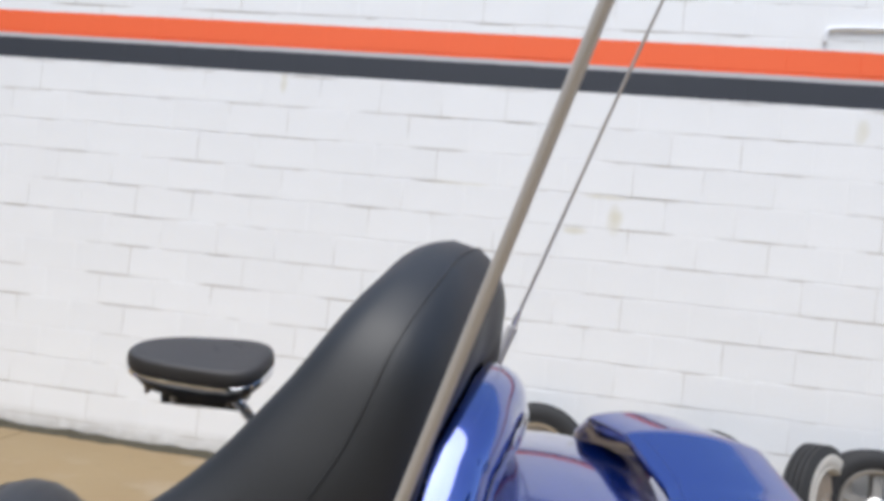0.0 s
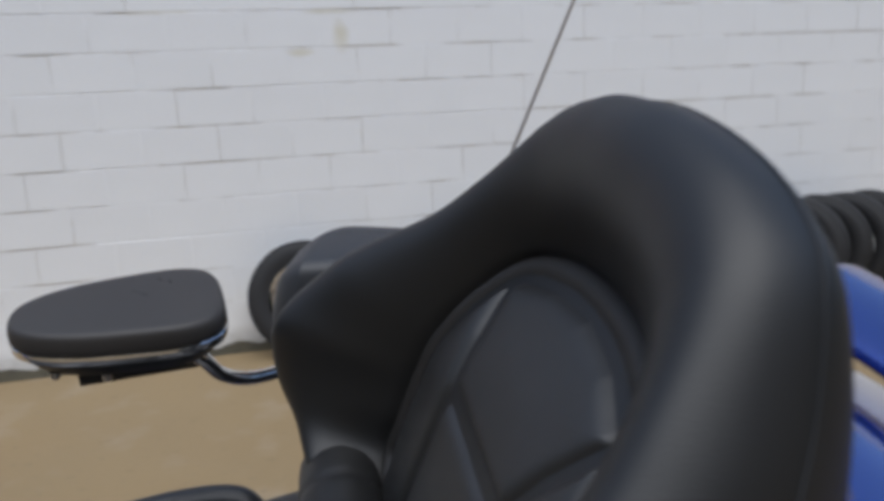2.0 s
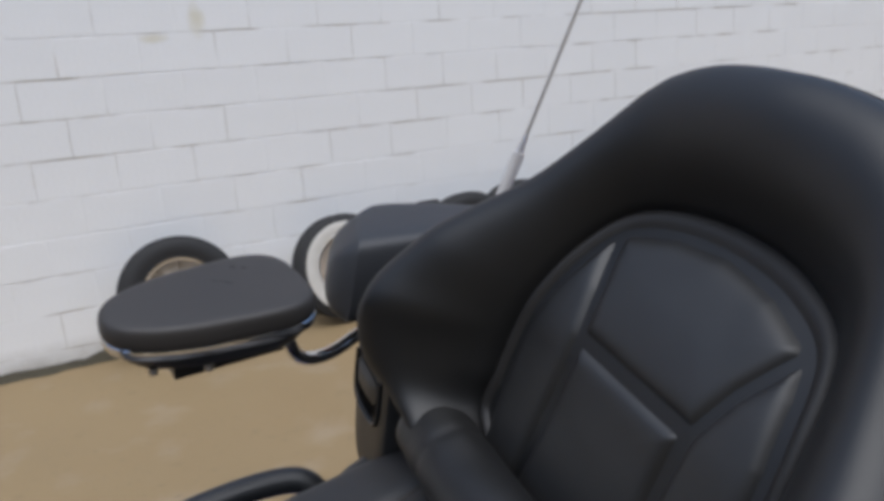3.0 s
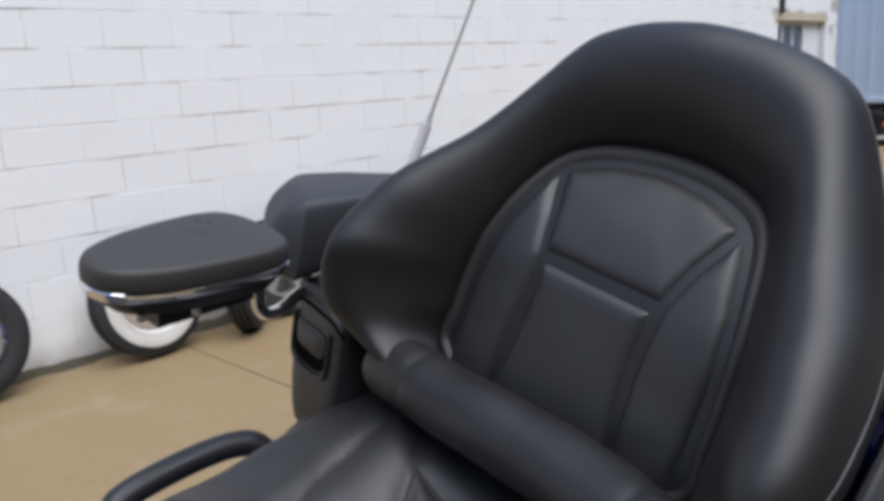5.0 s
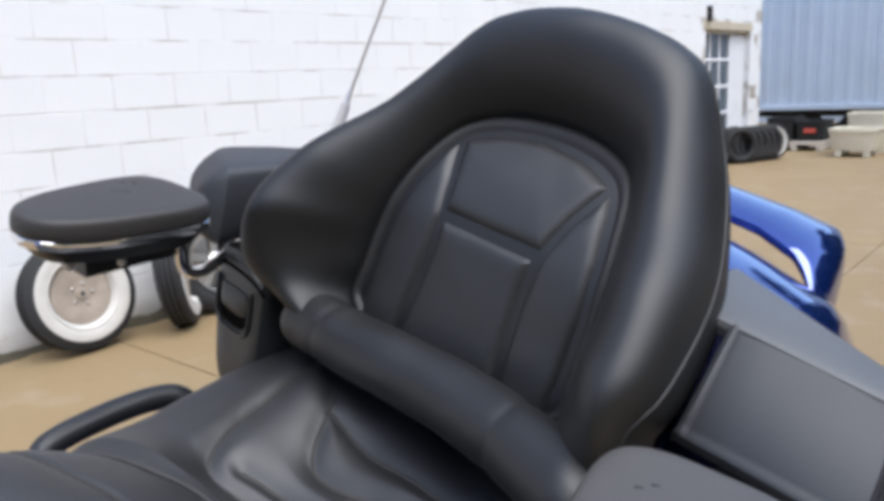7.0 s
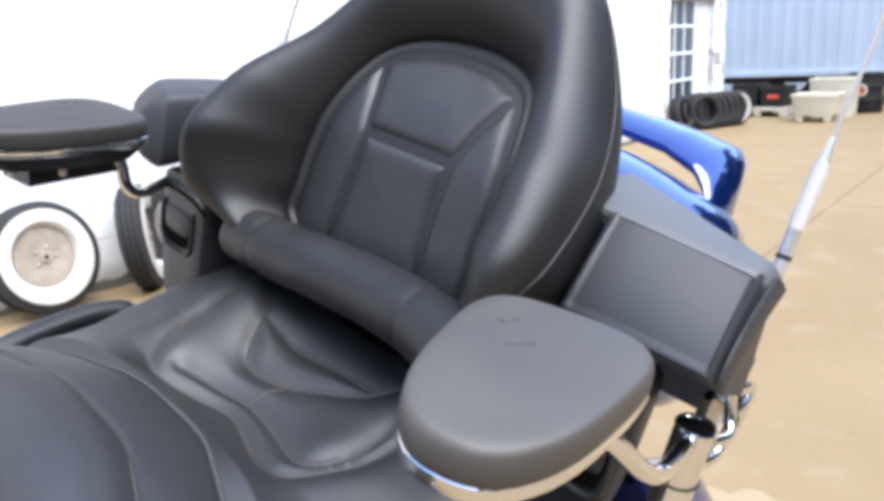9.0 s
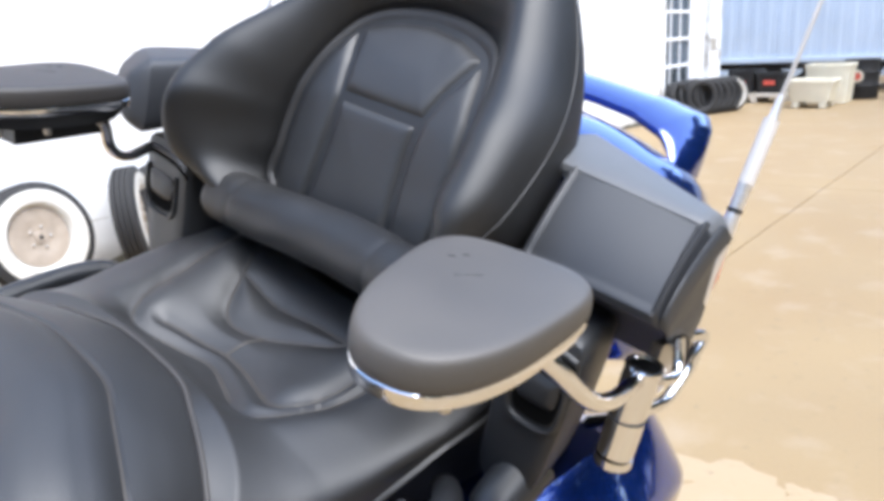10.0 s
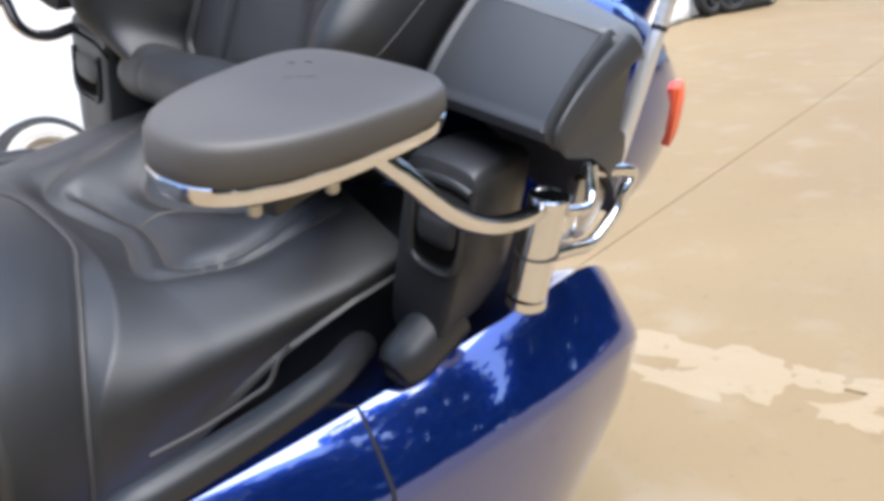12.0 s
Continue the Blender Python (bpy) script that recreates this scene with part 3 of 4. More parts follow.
# side bags
def bag(sgn):
    rings = []
    for x, yi, zr, yo, zo, yb, zb in (
            (-0.62, 0.20, 0.70, 0.27, 0.66, 0.25, 0.50), (-0.45, 0.235, 0.77, 0.33, 0.70, 0.31, 0.44), (-0.25, 0.26, 0.815, 0.385, 0.745, 0.37, 0.38),
            (-0.1, 0.275, 0.84, 0.42, 0.77, 0.405, 0.35), (0.05, 0.285, 0.862, 0.447, 0.79, 0.43, 0.34), (0.18, 0.29, 0.878, 0.458, 0.80, 0.44, 0.34),
            (0.28, 0.292, 0.88, 0.452, 0.798, 0.43, 0.35), (0.348, 0.286, 0.855, 0.44, 0.782, 0.41, 0.37), (0.395, 0.27, 0.81, 0.41, 0.74, 0.38, 0.4), (0.425, 0.2, 0.7, 0.3, 0.65, 0.28, 0.48)):
        d = yo - yi
        pts = [(yi * 0.55, zr - 0.12), (yi, zr - 0.05), (yi + d * 0.3, zr - 0.019), (yi + d * 0.52, zr - 0.002), (yi + d * 0.6, zr - 0.003), (yi + d * 0.93, zo + 0.018),
               (yo, zo), (yo + 0.002, zo - 0.02), (yo - 0.004, zo - 0.12), (yb, (zo + zb) / 2 - 0.05), (yb - 0.04, zb + 0.02), (yb - 0.12, zb), (yi * 0.55, zb)]
        line = [V(x, sgn * y, z) for y, z in pts]
        rings.append(line)
    # smooth along the length
    cols = [smooth_line([r[i] for r in rings], 4) for i in range(len(rings[0]))]
    rows = [smooth_line([c[k] for c in cols], 3) for k in range(len(cols[0]))]
    body = part("saddlebag", loft(rows), BLUE, bike, "glossy deep blue saddlebag")
    # shut line between side cover and bag
    k = min(range(len(rows)), key=lambda q: abs(rows[q][0].x + 0.06))
    line = [p + V(0.0, sgn * 0.0006, 0.0006) for p in rows[k][3:30]]
    line = [V(p.x + 0.12 * (p.z - 0.8), p.y, p.z) for p in line]
    part("shut_line", tube(line, 0.0022, 6, 1), DARK, body)
    return body


bag(-1)
bag(1)


# hinge pods with pull slots beside the seat
def slot_pod(sgn, dx, dy, dz):
    outline = [(0.318, 1.078), (0.36, 1.09), (0.42, 1.09), (0.438, 1.082), (0.442, 1.06), (0.438, 1.0), (0.428, 0.93), (0.418, 0.892), (0.4, 0.874), (0.34, 0.866), (0.32, 0.874), (0.314, 0.9), (0.314, 0.96), (0.315, 1.03)]
    line = smooth_line([V(0.0, y, z) for y, z in outline], 4, True)
    rows = []
    c = V(0, 0.375, 0.98)

    def f(y, z, d=0.0):
        if sgn < 0:
            y, z = 0.318 + (y - 0.314) * 0.74, 1.078 + (z - 1.078) * 0.9
        return V(0.02 + 0.1 * (z - 1.0) + 0.3 * max(0, abs(y - 0.375) - 0.045) ** 1.3 - d, sgn * y, z)

    for b, s in ((0.0, 0.01), (0.0, 0.5), (0.0, 0.9), (0.002, 0.97), (0.009, 1.0), (0.04, 1.0), (0.08, 0.97), (0.11, 0.88), (0.125, 0.6)):
        rows.append([f(c.y + (p.y - c.y) * s - 0.25 * b, c.z + (p.z - c.z) * s, -b) for p in line])
    pod = part("side_pod", loft(rows), PLASTIC, bike, "black plastic side pod with a pull slot")
    # slot: recess shade put in as flat black, raised u-shaped rim and a tab
    part("slot", pillow([f(y, z, 0.001) for y, z in ((0.35, 1.028), (0.42, 1.03), (0.422, 0.995), (0.41, 0.978), (0.365, 0.977), (0.35, 0.99))], (-1, 0, 0), 0.0, 0.003, steps=3, rings=3), RECESS_SHADE, pod)
    part("slot_rim", tube([f(y, z, 0.0015) for y, z in ((0.343, 1.04), (0.343, 0.99), (0.35, 0.974), (0.368, 0.968), (0.408, 0.969), (0.424, 0.978), (0.43, 0.995), (0.43, 1.04))], 0.0034, 8, 5), PLASTIC, pod)
    part("pull_tab", pillow([f(y, z, 0.002) for y, z in ((0.355, 1.032), (0.412, 1.034), (0.42, 1.03), (0.419, 1.004), (0.405, 0.998), (0.37, 0.997), (0.354, 1.003))], (-1, 0, 0), 0.004, 0.003, steps=3, rings=4), PLASTIC, pod)
    # shade of the lid gap drawn as a black line
    part("lid_line", tube([f(0.316, 1.046, 0.0004), f(0.345, 1.058, 0.0004), f(0.4, 1.062, 0.0004), f(0.434, 1.058, 0.0004)], 0.0022, 6, 4), RECESS_SHADE, pod)
    part("lid_ridge", tube([f(0.318, 1.056, 0.0), f(0.345, 1.068, 0.001), f(0.4, 1.072, 0.001), f(0.434, 1.067, 0.0)], 0.004, 8, 4), PLASTIC, pod)
    cover = part("bolt_cover", lathe([(0.001, -0.03), (0.012, -0.03), (0.022, -0.026), (0.028, -0.015), (0.03, 0.0), (0.03, 0.06)], Matrix.Translation((-0.002, sgn * 0.366, 0.882 if sgn < 0 else 0.862)) @ pose(0, 0, 0, 0, 62, 0), 24), PLASTIC, pod)
    part("cover_recess", lathe([(0.0, -0.032), (0.008, -0.032), (0.009, -0.029)], Matrix.Translation((-0.002, sgn * 0.366, 0.882 if sgn < 0 else 0.862)) @ pose(0, 0, 0, 0, 62, 0), 16), DARK, cover)
    pod.location = (dx, dy, dz)
    return pod


slot_pod(-1, 0.014, 0, 0)
slot_pod(1, 0, -0.02, -0.012)


# speaker pods on the trunk's front corners
def bow(a, m, b, v):
    return a * ((1 - v) * (1 - 2 * v)) + m * (4 * v * (1 - v)) + b * (v * (2 * v - 1))


POD_ACROSS = [(0.0, -0.014), (0.006, -0.006), (0.02, 0.001), (0.045, 0.003), (0.06, 0.002), (0.075, -0.001), (0.1, 0.0), (0.25, 0.001), (0.45, 0.0015), (0.65, 0.001), (0.8, 0.0), (0.845, 0.0),
              (0.855, -0.003), (0.863, -0.003), (0.872, 0.004), (0.885, 0.008), (0.898, 0.008), (0.91, 0.004), (0.918, -0.004), (0.928, -0.004), (0.936, 0.004), (0.95, 0.01), (0.97, 0.011), (0.987, 0.007), (1.0, -0.003)]


def near_speaker():
    """Pod with a sloping grained face, a double rim on its outer side and a pale lid that runs back to the trunk."""
    left = [V(0.172, -0.276, 1.212), V(0.118, -0.283, 1.168), V(0.085, -0.283, 1.122)]
    inner = [V(0.172, -0.437, 1.2), V(0.114, -0.447, 1.167), V(0.073, -0.453, 1.129)]
    outer = [V(0.205, -0.458, 1.188), V(0.127, -0.463, 1.154), V(0.088, -0.466, 1.117)]
    n = V(-0.6, 0, 0.8)
    rows = []
    for j in range(31):
        v = min(1.0, j / 26)
        row = []
        for u, h in POD_ACROSS:
            a, b, s = (left, inner, u / 0.86) if u < 0.86 else (inner, outer, (u - 0.86) / 0.14)
            p = bow(*a, v).lerp(bow(*b, v), s)
            low = max(0.0, v - 0.9) / 0.1
            row.append(p + n * (h * (1 - 0.7 * low) + 0.003 * math.sin(math.pi * low) - 0.006 * low ** 4))
        e, f = row[-1], row[0]
        row += [e + V(0.006, 0.0005, -0.004), e.lerp(V(max(0.205, e.x + 0.008), -0.452, e.z - 0.006), 0.5), V(max(0.205, e.x + 0.008), -0.45, e.z - 0.006)]
        row = [V(0.205, f.y + 0.012, f.z - 0.05), f + V(0.012, 0.001, -0.006)] + row
        if j > 26:
            k = (j - 26) / 4
            row = [p + V((0.27 - p.x) * k, (-0.36 - p.y) * 0.4 * k * k, -0.012 * math.sin(k * math.pi / 2) + (0.99 - p.z) * k * k) for p in row]
        rows.append(row)
    pod = part("speaker_pod", loft(rows, caps=False, closed=False), POD_PLASTIC, bike, "dark grained speaker pod with a double rim")
    rings = []
    for k in range(33):
        t = k / 32
        y = -0.215 - 0.238 * t
        x0, z0 = float(np.interp(y, [-0.458, -0.437, -0.276, -0.215], [0.178, 0.168, 0.166, 0.17])), float(np.interp(y, [-0.458, -0.437, -0.276], [1.196, 1.202, 1.213]))
        x1, z1 = float(np.interp(y, [-0.453, -0.433, -0.313, -0.2], [0.226, 0.236, 0.27, 0.335])), float(np.interp(y, [-0.453, -0.433, -0.313], [1.186, 1.196, 1.213]))
        e = math.sqrt(max(0.03, 1 - max(0.0, (t - 0.93) / 0.07) ** 2))
        prof = [(0.0, -0.004), (0.012, 0.0), (0.05, 0.004), (0.3, 0.008), (0.6, 0.008), (0.9, 0.004), (0.98, -0.001), (1.0, -0.008), (0.97, -0.02), (0.5, -0.03), (0.06, -0.016), (0.01, -0.01)]
        rings.append([V(x0 + (x1 - x0) * (0.5 + (q - 0.5) * (0.8 + 0.2 * e)), y, z0 + (z1 - z0) * q - 0.003 + (h + 0.01) * e - 0.01) for q, h in prof])
    part("lid", loft([smooth_line(r, 2, True) for r in rings]), LID_PLASTIC, pod, "pale grey lid of the speaker pod")


def far_speaker():
    face = [(0.232, 1.1), (0.236, 1.15), (0.25, 1.195), (0.266, 1.21), (0.3, 1.214), (0.38, 1.212), (0.44, 1.208), (0.456, 1.2), (0.464, 1.18), (0.46, 1.13), (0.446, 1.085), (0.426, 1.07), (0.36, 1.068), (0.27, 1.07), (0.242, 1.078)]
    line = smooth_line([V(0, y, z) for y, z in face], 4, True)
    c = V(0, 0.345, 1.14)

    def at(p, s, b, wide=1.0, tall=1.0):
        y, z = c.y + (p.y - c.y) * s, c.z + (p.z - c.z) * s
        x = 0.152 + 0.2 * (y - 0.286) + 0.15 * (z - 1.21) * max(0, 1 - b / 0.25) + b + 3.0 * max(0.0, y - 0.4) ** 1.6
        return V(x, 0.25 + (y - 0.25) * wide, 1.19 + (z - 1.19) * tall)

    rows = [[at(p, s, 0.035 * s ** 3 - 0.02) for p in line] for s in (0.01, 0.3, 0.5, 0.65, 0.78, 0.88, 0.95, 1.0)]
    rows += [[at(p, 1.0, b, w, h) for p in line] for b, w, h in ((0.022, 1.0, 1.0), (0.035, 0.985, 0.99), (0.055, 0.94, 0.96), (0.085, 0.88, 0.9), (0.12, 0.74, 0.82), (0.16, 0.6, 0.74), (0.19, 0.45, 0.6))]
    pod = part("speaker_pod", loft(rows), POD_PLASTIC, bike, "dark grained speaker pod with a rimmed face")
    pod.scale = (1.0, 0.62, 0.76)
    pod.location = (-0.14, 0.228, 0.272)


near_speaker()
far_speaker()


# antennas: base, ring, ferrule, collar and whip
def antenna(base, d):
    d = d.normalized()
    a = part("antenna", tube([base - d * 0.16, base - d * 0.03, base - d * 0.001], lambda s: 0.0105 - 0.003 * s, 16, 3), STAINLESS, bike, "whip antenna with a pale grey collar")
    part("ring", tube([base - d * 0.002, base + d * 0.003], 0.0086, 16, 1), DARK, a)
    ferrule = part("ferrule", tube([base + d * 0.003, base + d * 0.035], 0.0078, 18, 2), STAINLESS, a)
    for k in range(3):
        part("knurl", tube([base + d * (0.009 + 0.009 * k), base + d * (0.012 + 0.009 * k)], 0.0084, 18, 1), STAINLESS, ferrule)
    part("collar", tube([base + d * 0.034, base + d * 0.038, base + d * 0.1, base + d * 0.108], lambda s: 0.0088 if 0.1 < s < 0.9 else 0.0068, 16, 2), COLLAR_GREY, a)
    part("tip_ferrule", tube([base + d * 0.106, base + d * 0.12, base + d * 0.136], lambda s: 0.0062 - 0.0028 * s, 14, 3), STAINLESS, a)
    part("whip", tube([base + d * 0.13, base + d * 0.6, base + d * 1.2 + V(0.01, 0, 0)], lambda s: 0.0027 - 0.0009 * s, 8, 4), WHIP, a)
    return a


antenna(V(0.298, -0.4215, 1.183), V(0.334, 0.004, 1.0))
antenna(V(0.248, 0.475, 1.15), V(0.365, -0.03, 1.0))

# trunk
rings = []
for x, w, z0, z1 in ((0.28, 0.30, 0.92, 1.205), (0.34, 0.34, 0.9, 1.216), (0.45, 0.345, 0.88, 1.207), (0.56, 0.325, 0.88, 1.163), (0.64, 0.285, 0.9, 1.118), (0.69, 0.21, 0.93, 1.06)):
    pts = [(0, z1), (w * 0.4, z1 - 0.008), (w * 0.7, z1 - 0.032), (w * 0.88, z1 - 0.06), (w, (z0 + z1) / 2), (w * 0.95, z0 + 0.03), (w * 0.8, z0), (0, z0)]
    rings.append([V(x, y, z) for y, z in pts] + [V(x, -y, z) for y, z in pts[-2:0:-1]])
cols = [smooth_line([r[i] for r in rings], 4) for i in range(len(rings[0]))]
trunk = part("trunk", loft([smooth_line([c[k] for c in cols], 3, True) for k in range(len(cols[0]))]), BLUE, bike, "glossy blue rear trunk")
for sgn in (-1, 1):
    part("side_marker", pillow([V(0.585 + dx, sgn * (0.318 - 0.45 * dx), 1.0 + dz) for dx, dz in ((-0.03, 0.045), (0.03, 0.035), (0.04, -0.035), (-0.02, -0.045))], (0.4, sgn, 0.1), 0.008, 0.02, steps=3, rings=4), RED_LENS, trunk, "orange side marker")
part("tail_light", box((0.66, -0.13, 0.97), (0.7, 0.13, 1.03), 0.008), RED_LENS, trunk)

# trunk wing: a broad flat blade whose ends come down to the lid, open underneath
WING_Y = [-0.276, -0.268, -0.255, -0.235, -0.211, -0.15, -0.08, 0.0, 0.1, 0.2, 0.28, 0.33, 0.35]
WING_FRONT_X = [0.468, 0.466, 0.472, 0.487, 0.502, 0.524, 0.532, 0.532, 0.512, 0.469, 0.42, 0.4, 0.4]
WING_FRONT_Z = [1.1, 1.135, 1.16, 1.182, 1.196, 1.207, 1.211, 1.214, 1.22, 1.224, 1.205, 1.16, 1.1]
WING_BACK_X = [0.52, 0.545, 0.585, 0.638, 0.673, 0.677, 0.676, 0.672, 0.655, 0.62, 0.56, 0.52, 0.5]
WING_BACK_Z = [1.105, 1.138, 1.163, 1.184, 1.196, 1.203, 1.207, 1.212, 1.214, 1.226, 1.21, 1.16, 1.1]


def wing_ring(y):
    x0, z0, x1, z1 = (float(np.interp(y, WING_Y, c)) for c in (WING_FRONT_X, WING_FRONT_Z, WING_BACK_X, WING_BACK_Z))
    low = 0.026
    prof = [(0.0, -0.004), (0.02, 0.0), (0.12, 0.006), (0.35, 0.012), (0.65, 0.012), (0.88, 0.006), (0.97, 0.001), (1.0, -0.006), (0.99, -0.016), (0.9, -low * 0.7), (0.6, -low), (0.3, -low * 0.85), (0.1, -low * 0.55), (0.02, -0.014)]
    return [V(x0 + (x1 - x0) * u, y, z0 + (z1 - z0) * u + h) for u, h in prof]


wing_line = [wing_ring(-0.276 + 0.626 * k / 80) for k in range(81)]
part("trunk_spoiler", loft([smooth_line(r, 2, True) for r in wing_line]), BLUE, bike, "arched blue spoiler over the trunk lid")


# armrests
def armrest(sgn, centre, turn):
    """sgn: side; centre and turn of the pad seen from above."""
    a = new("armrest")
    a.parent = bike
    tagged(a, "padded black armrest on a chrome swing arm")
    turn = radians(turn)
    ol = []
    for k in range(72):
        q = 2 * math.pi * k / 72
        cx, cy = math.cos(q), math.sin(q)
        u = math.copysign(abs(cx) ** (0.55 if cx > 0 else 0.78), cx) * 0.118
        v = math.copysign(abs(cy) ** (0.6 if cx > 0 else 0.8), cy) * (0.074 + 0.12 * u)
        ol.append((u * (0.905 if sgn < 0 else 0.915), v * (0.97 if sgn < 0 else 0.93)))

    def at(u, v, z):
        return V(centre[0] + u * math.cos(turn) - v * math.sin(turn), centre[1] + u * math.sin(turn) + v * math.cos(turn), z + (1.2 * (1.203 - z) if sgn < 0 else -0.03) * u)

    up = 0.011 if sgn < 0 else 0.0

    def ring(s, z):
        return [at(u * s, v * s, z) for u, v in ol]

    rows = [ring(0.01, 1.202)] + [ring(s, 1.202 - 0.002 * s ** 2) for s in (0.2, 0.4, 0.6, 0.75, 0.86)]
    rows += [ring(0.93, 1.1995), ring(0.962, 1.198), ring(0.984, 1.1945), ring(0.996, 1.189), ring(1.0, 1.184), ring(1.0, 1.178), ring(0.985, 1.175)]
    # the far pad takes the copy with shade in its colour
    pad = part("pad", loft(rows), VINYL_PAD if sgn < 0 else VINYL_PAD_SHADED, a, "worn black padded armrest cushion")
    for du, dv, ln in ((0.02, 0.014, 0.007), (0.014, 0.02, 0.004), (0.026, 0.008, 0.004), (0.052, 0.034, 0.003), (0.042, 0.042, 0.003)):
        q = at(du, dv, 1.2014)
        part("nick", tube([q, q + V(ln, -ln * 0.6, -0.0001), q + V(ln * 1.2, -ln * 1.4, -0.0003)], 0.0009, 6, 2), DARK, pad)
    part("trim", loft([ring(0.975, 1.177), ring(0.996, 1.175), ring(1.0, 1.17), ring(0.99, 1.1655), ring(0.9, 1.1645)]), CHROME, a, "chrome edge trim")
    part("pan", loft([ring(0.93, 1.163), ring(0.86, 1.152 + up), ring(0.8, 1.146 + up), ring(0.5, 1.145 + up)]), PLASTIC, a)
    for du, dv in ((-0.07, -0.03), (-0.05, 0.035), (0.06, -0.04), (0.03, 0.05), (-0.02, -0.05)):
        p = at(du, dv, 1.146 + up)
        part("screw", lathe([(0.005, 0), (0.005, -0.007), (0.003, -0.009)], Matrix.Translation(p), 10), ALLOY, a)
    part("clamp", loft([[at(u, v, z) for u, v in ((-0.05, -0.028), (0.07, -0.028), (0.07, 0.028), (-0.05, 0.028))] for z in (1.147 + up, 1.122 + 1.5 * up)]), PLASTIC, a, smooth=False)
    pt = V(0.108, sgn * 0.445, 1.06)
    if sgn < 0:
        arm = [(-0.105, -0.445, 1.158), (-0.085, -0.458, 1.138), (-0.06, -0.467, 1.112), (-0.03, -0.468, 1.09), (0.01, -0.463, 1.071), (0.055, -0.455, 1.058), (0.1, -0.446, 1.051)]
    else:
        arm = [(-0.11, 0.29, 1.155), (-0.092, 0.305, 1.13), (-0.078, 0.325, 1.095), (-0.055, 0.348, 1.07), (-0.02, 0.375, 1.056), (0.02, 0.402, 1.055), (0.066, 0.43, 1.056), (0.1, 0.445, 1.05)]
    part("swing_arm", tube(arm, 0.0085, 14, 5), CHROME, a, "chrome swing arm tube")
    dn = V(-0.018, 0.0, -0.1)
    bmp = tube([pt + dn, pt + dn * 0.5, pt], 0.0195, 24, 3)
    post = part("post", bmp, CHROME, a, "hollow chrome hinge post")
    # solid black plug in the post's end paints the shade of its bore
    part("post_bore_shade", tube([pt + V(0, 0, 0.0012) - V(0, 0, 0.01), pt + V(0, 0, 0.0012)], 0.0155, 24, 1), RECESS_SHADE, post)
    part("post_lip", tube([pt + V(0.0175 * math.cos(q), 0.0175 * math.sin(q), 0.0005) for q in (2 * math.pi * k / 24 for k in range(25))], 0.003, 8, 1, smooth=False), CHROME, post)
    part("post_cap", lathe([(0.0205, 0.0), (0.0205, -0.01), (0.012, -0.018), (0.0, -0.02)], Matrix.Translation(pt + dn), 20), CHROME, post)
    part("bracket", box((0.125, sgn * 0.425 - 0.01, 0.985), (0.18, sgn * 0.425 + 0.01, 1.03), 0.006), CHROME, a)
    part("bracket_hook", tube([(0.112, sgn * 0.462, 1.05), (0.14, sgn * 0.466, 1.046), (0.155, sgn * 0.46, 1.056), (0.16, sgn * 0.452, 1.08)], 0.006, 10, 4), CHROME, a)
    part("bracket_loop", tube([(0.174, sgn * 0.44, 1.067), (0.21, sgn * 0.44, 1.056), (0.262, sgn * 0.44, 1.04), (0.252, sgn * 0.44, 1.02), (0.243, sgn * 0.44, 1.0), (0.205, sgn * 0.44, 0.975), (0.162, sgn * 0.44, 0.981), (0.11, sgn * 0.44, 0.99)], 0.0075, 10, 4), CHROME, a)
    part("bracket_plate", pillow([V(0.18, sgn * 0.43, 1.05), V(0.23, sgn * 0.43, 1.035), V(0.225, sgn * 0.43, 1.0), V(0.2, sgn * 0.43, 0.98), V(0.175, sgn * 0.43, 0.99)], (0, sgn, 0), 0.006, 0.012, steps=2, rings=3), ALLOY, a)
    part("bracket_leg", tube([(0.16, sgn * 0.425, 1.0), (0.17, sgn * 0.41, 0.95), (0.19, sgn * 0.36, 0.9)], 0.008, 10, 4), CHROME, a)
    post_ring = [pt + dn * 0.55 + V(0.0205 * math.cos(q), 0.0205 * math.sin(q), 0.0) for q in (2 * math.pi * k / 24 for k in range(25))]
    part("post_groove", tube(post_ring, 0.0012, 6, 1, smooth=False), DARK, post)
    return a


armrest(-1, (-0.142, -0.401), 12)
armrest(1, (-0.17, 0.32), 10)

# passenger grab rails
part("seat_strap", tube([(-0.26, -0.352, 0.912), (-0.215, -0.36, 0.92), (-0.175, -0.362, 0.928), (-0.154, -0.362, 0.933), (-0.143, -0.36, 0.95), (-0.127, -0.352, 0.952), (-0.12, -0.34, 0.94)], 0.0022, 8, 4), PIPING, bike)
RAIL_FAR = [(-0.276, 0.285, 0.77), (-0.274, 0.315, 0.83), (-0.264, 0.336, 0.866), (-0.236, 0.346, 0.88), (-0.16, 0.353, 0.888), (-0.1, 0.354, 0.887), (-0.07, 0.346, 0.877), (-0.045, 0.325, 0.84)]
RAIL_NEAR = [(-0.33, -0.3, 0.8), (-0.32, -0.34, 0.85), (-0.29, -0.36, 0.88), (-0.24, -0.366, 0.889), (-0.16, -0.366, 0.895), (-0.09, -0.36, 0.9), (-0.04, -0.335, 0.89), (0.0, -0.3, 0.86)]
for rail in (RAIL_FAR, RAIL_NEAR):
    part("grab_rail", tube(rail, 0.0175, 16, 6), PLASTIC, bike, "black tubular passenger grab rail")

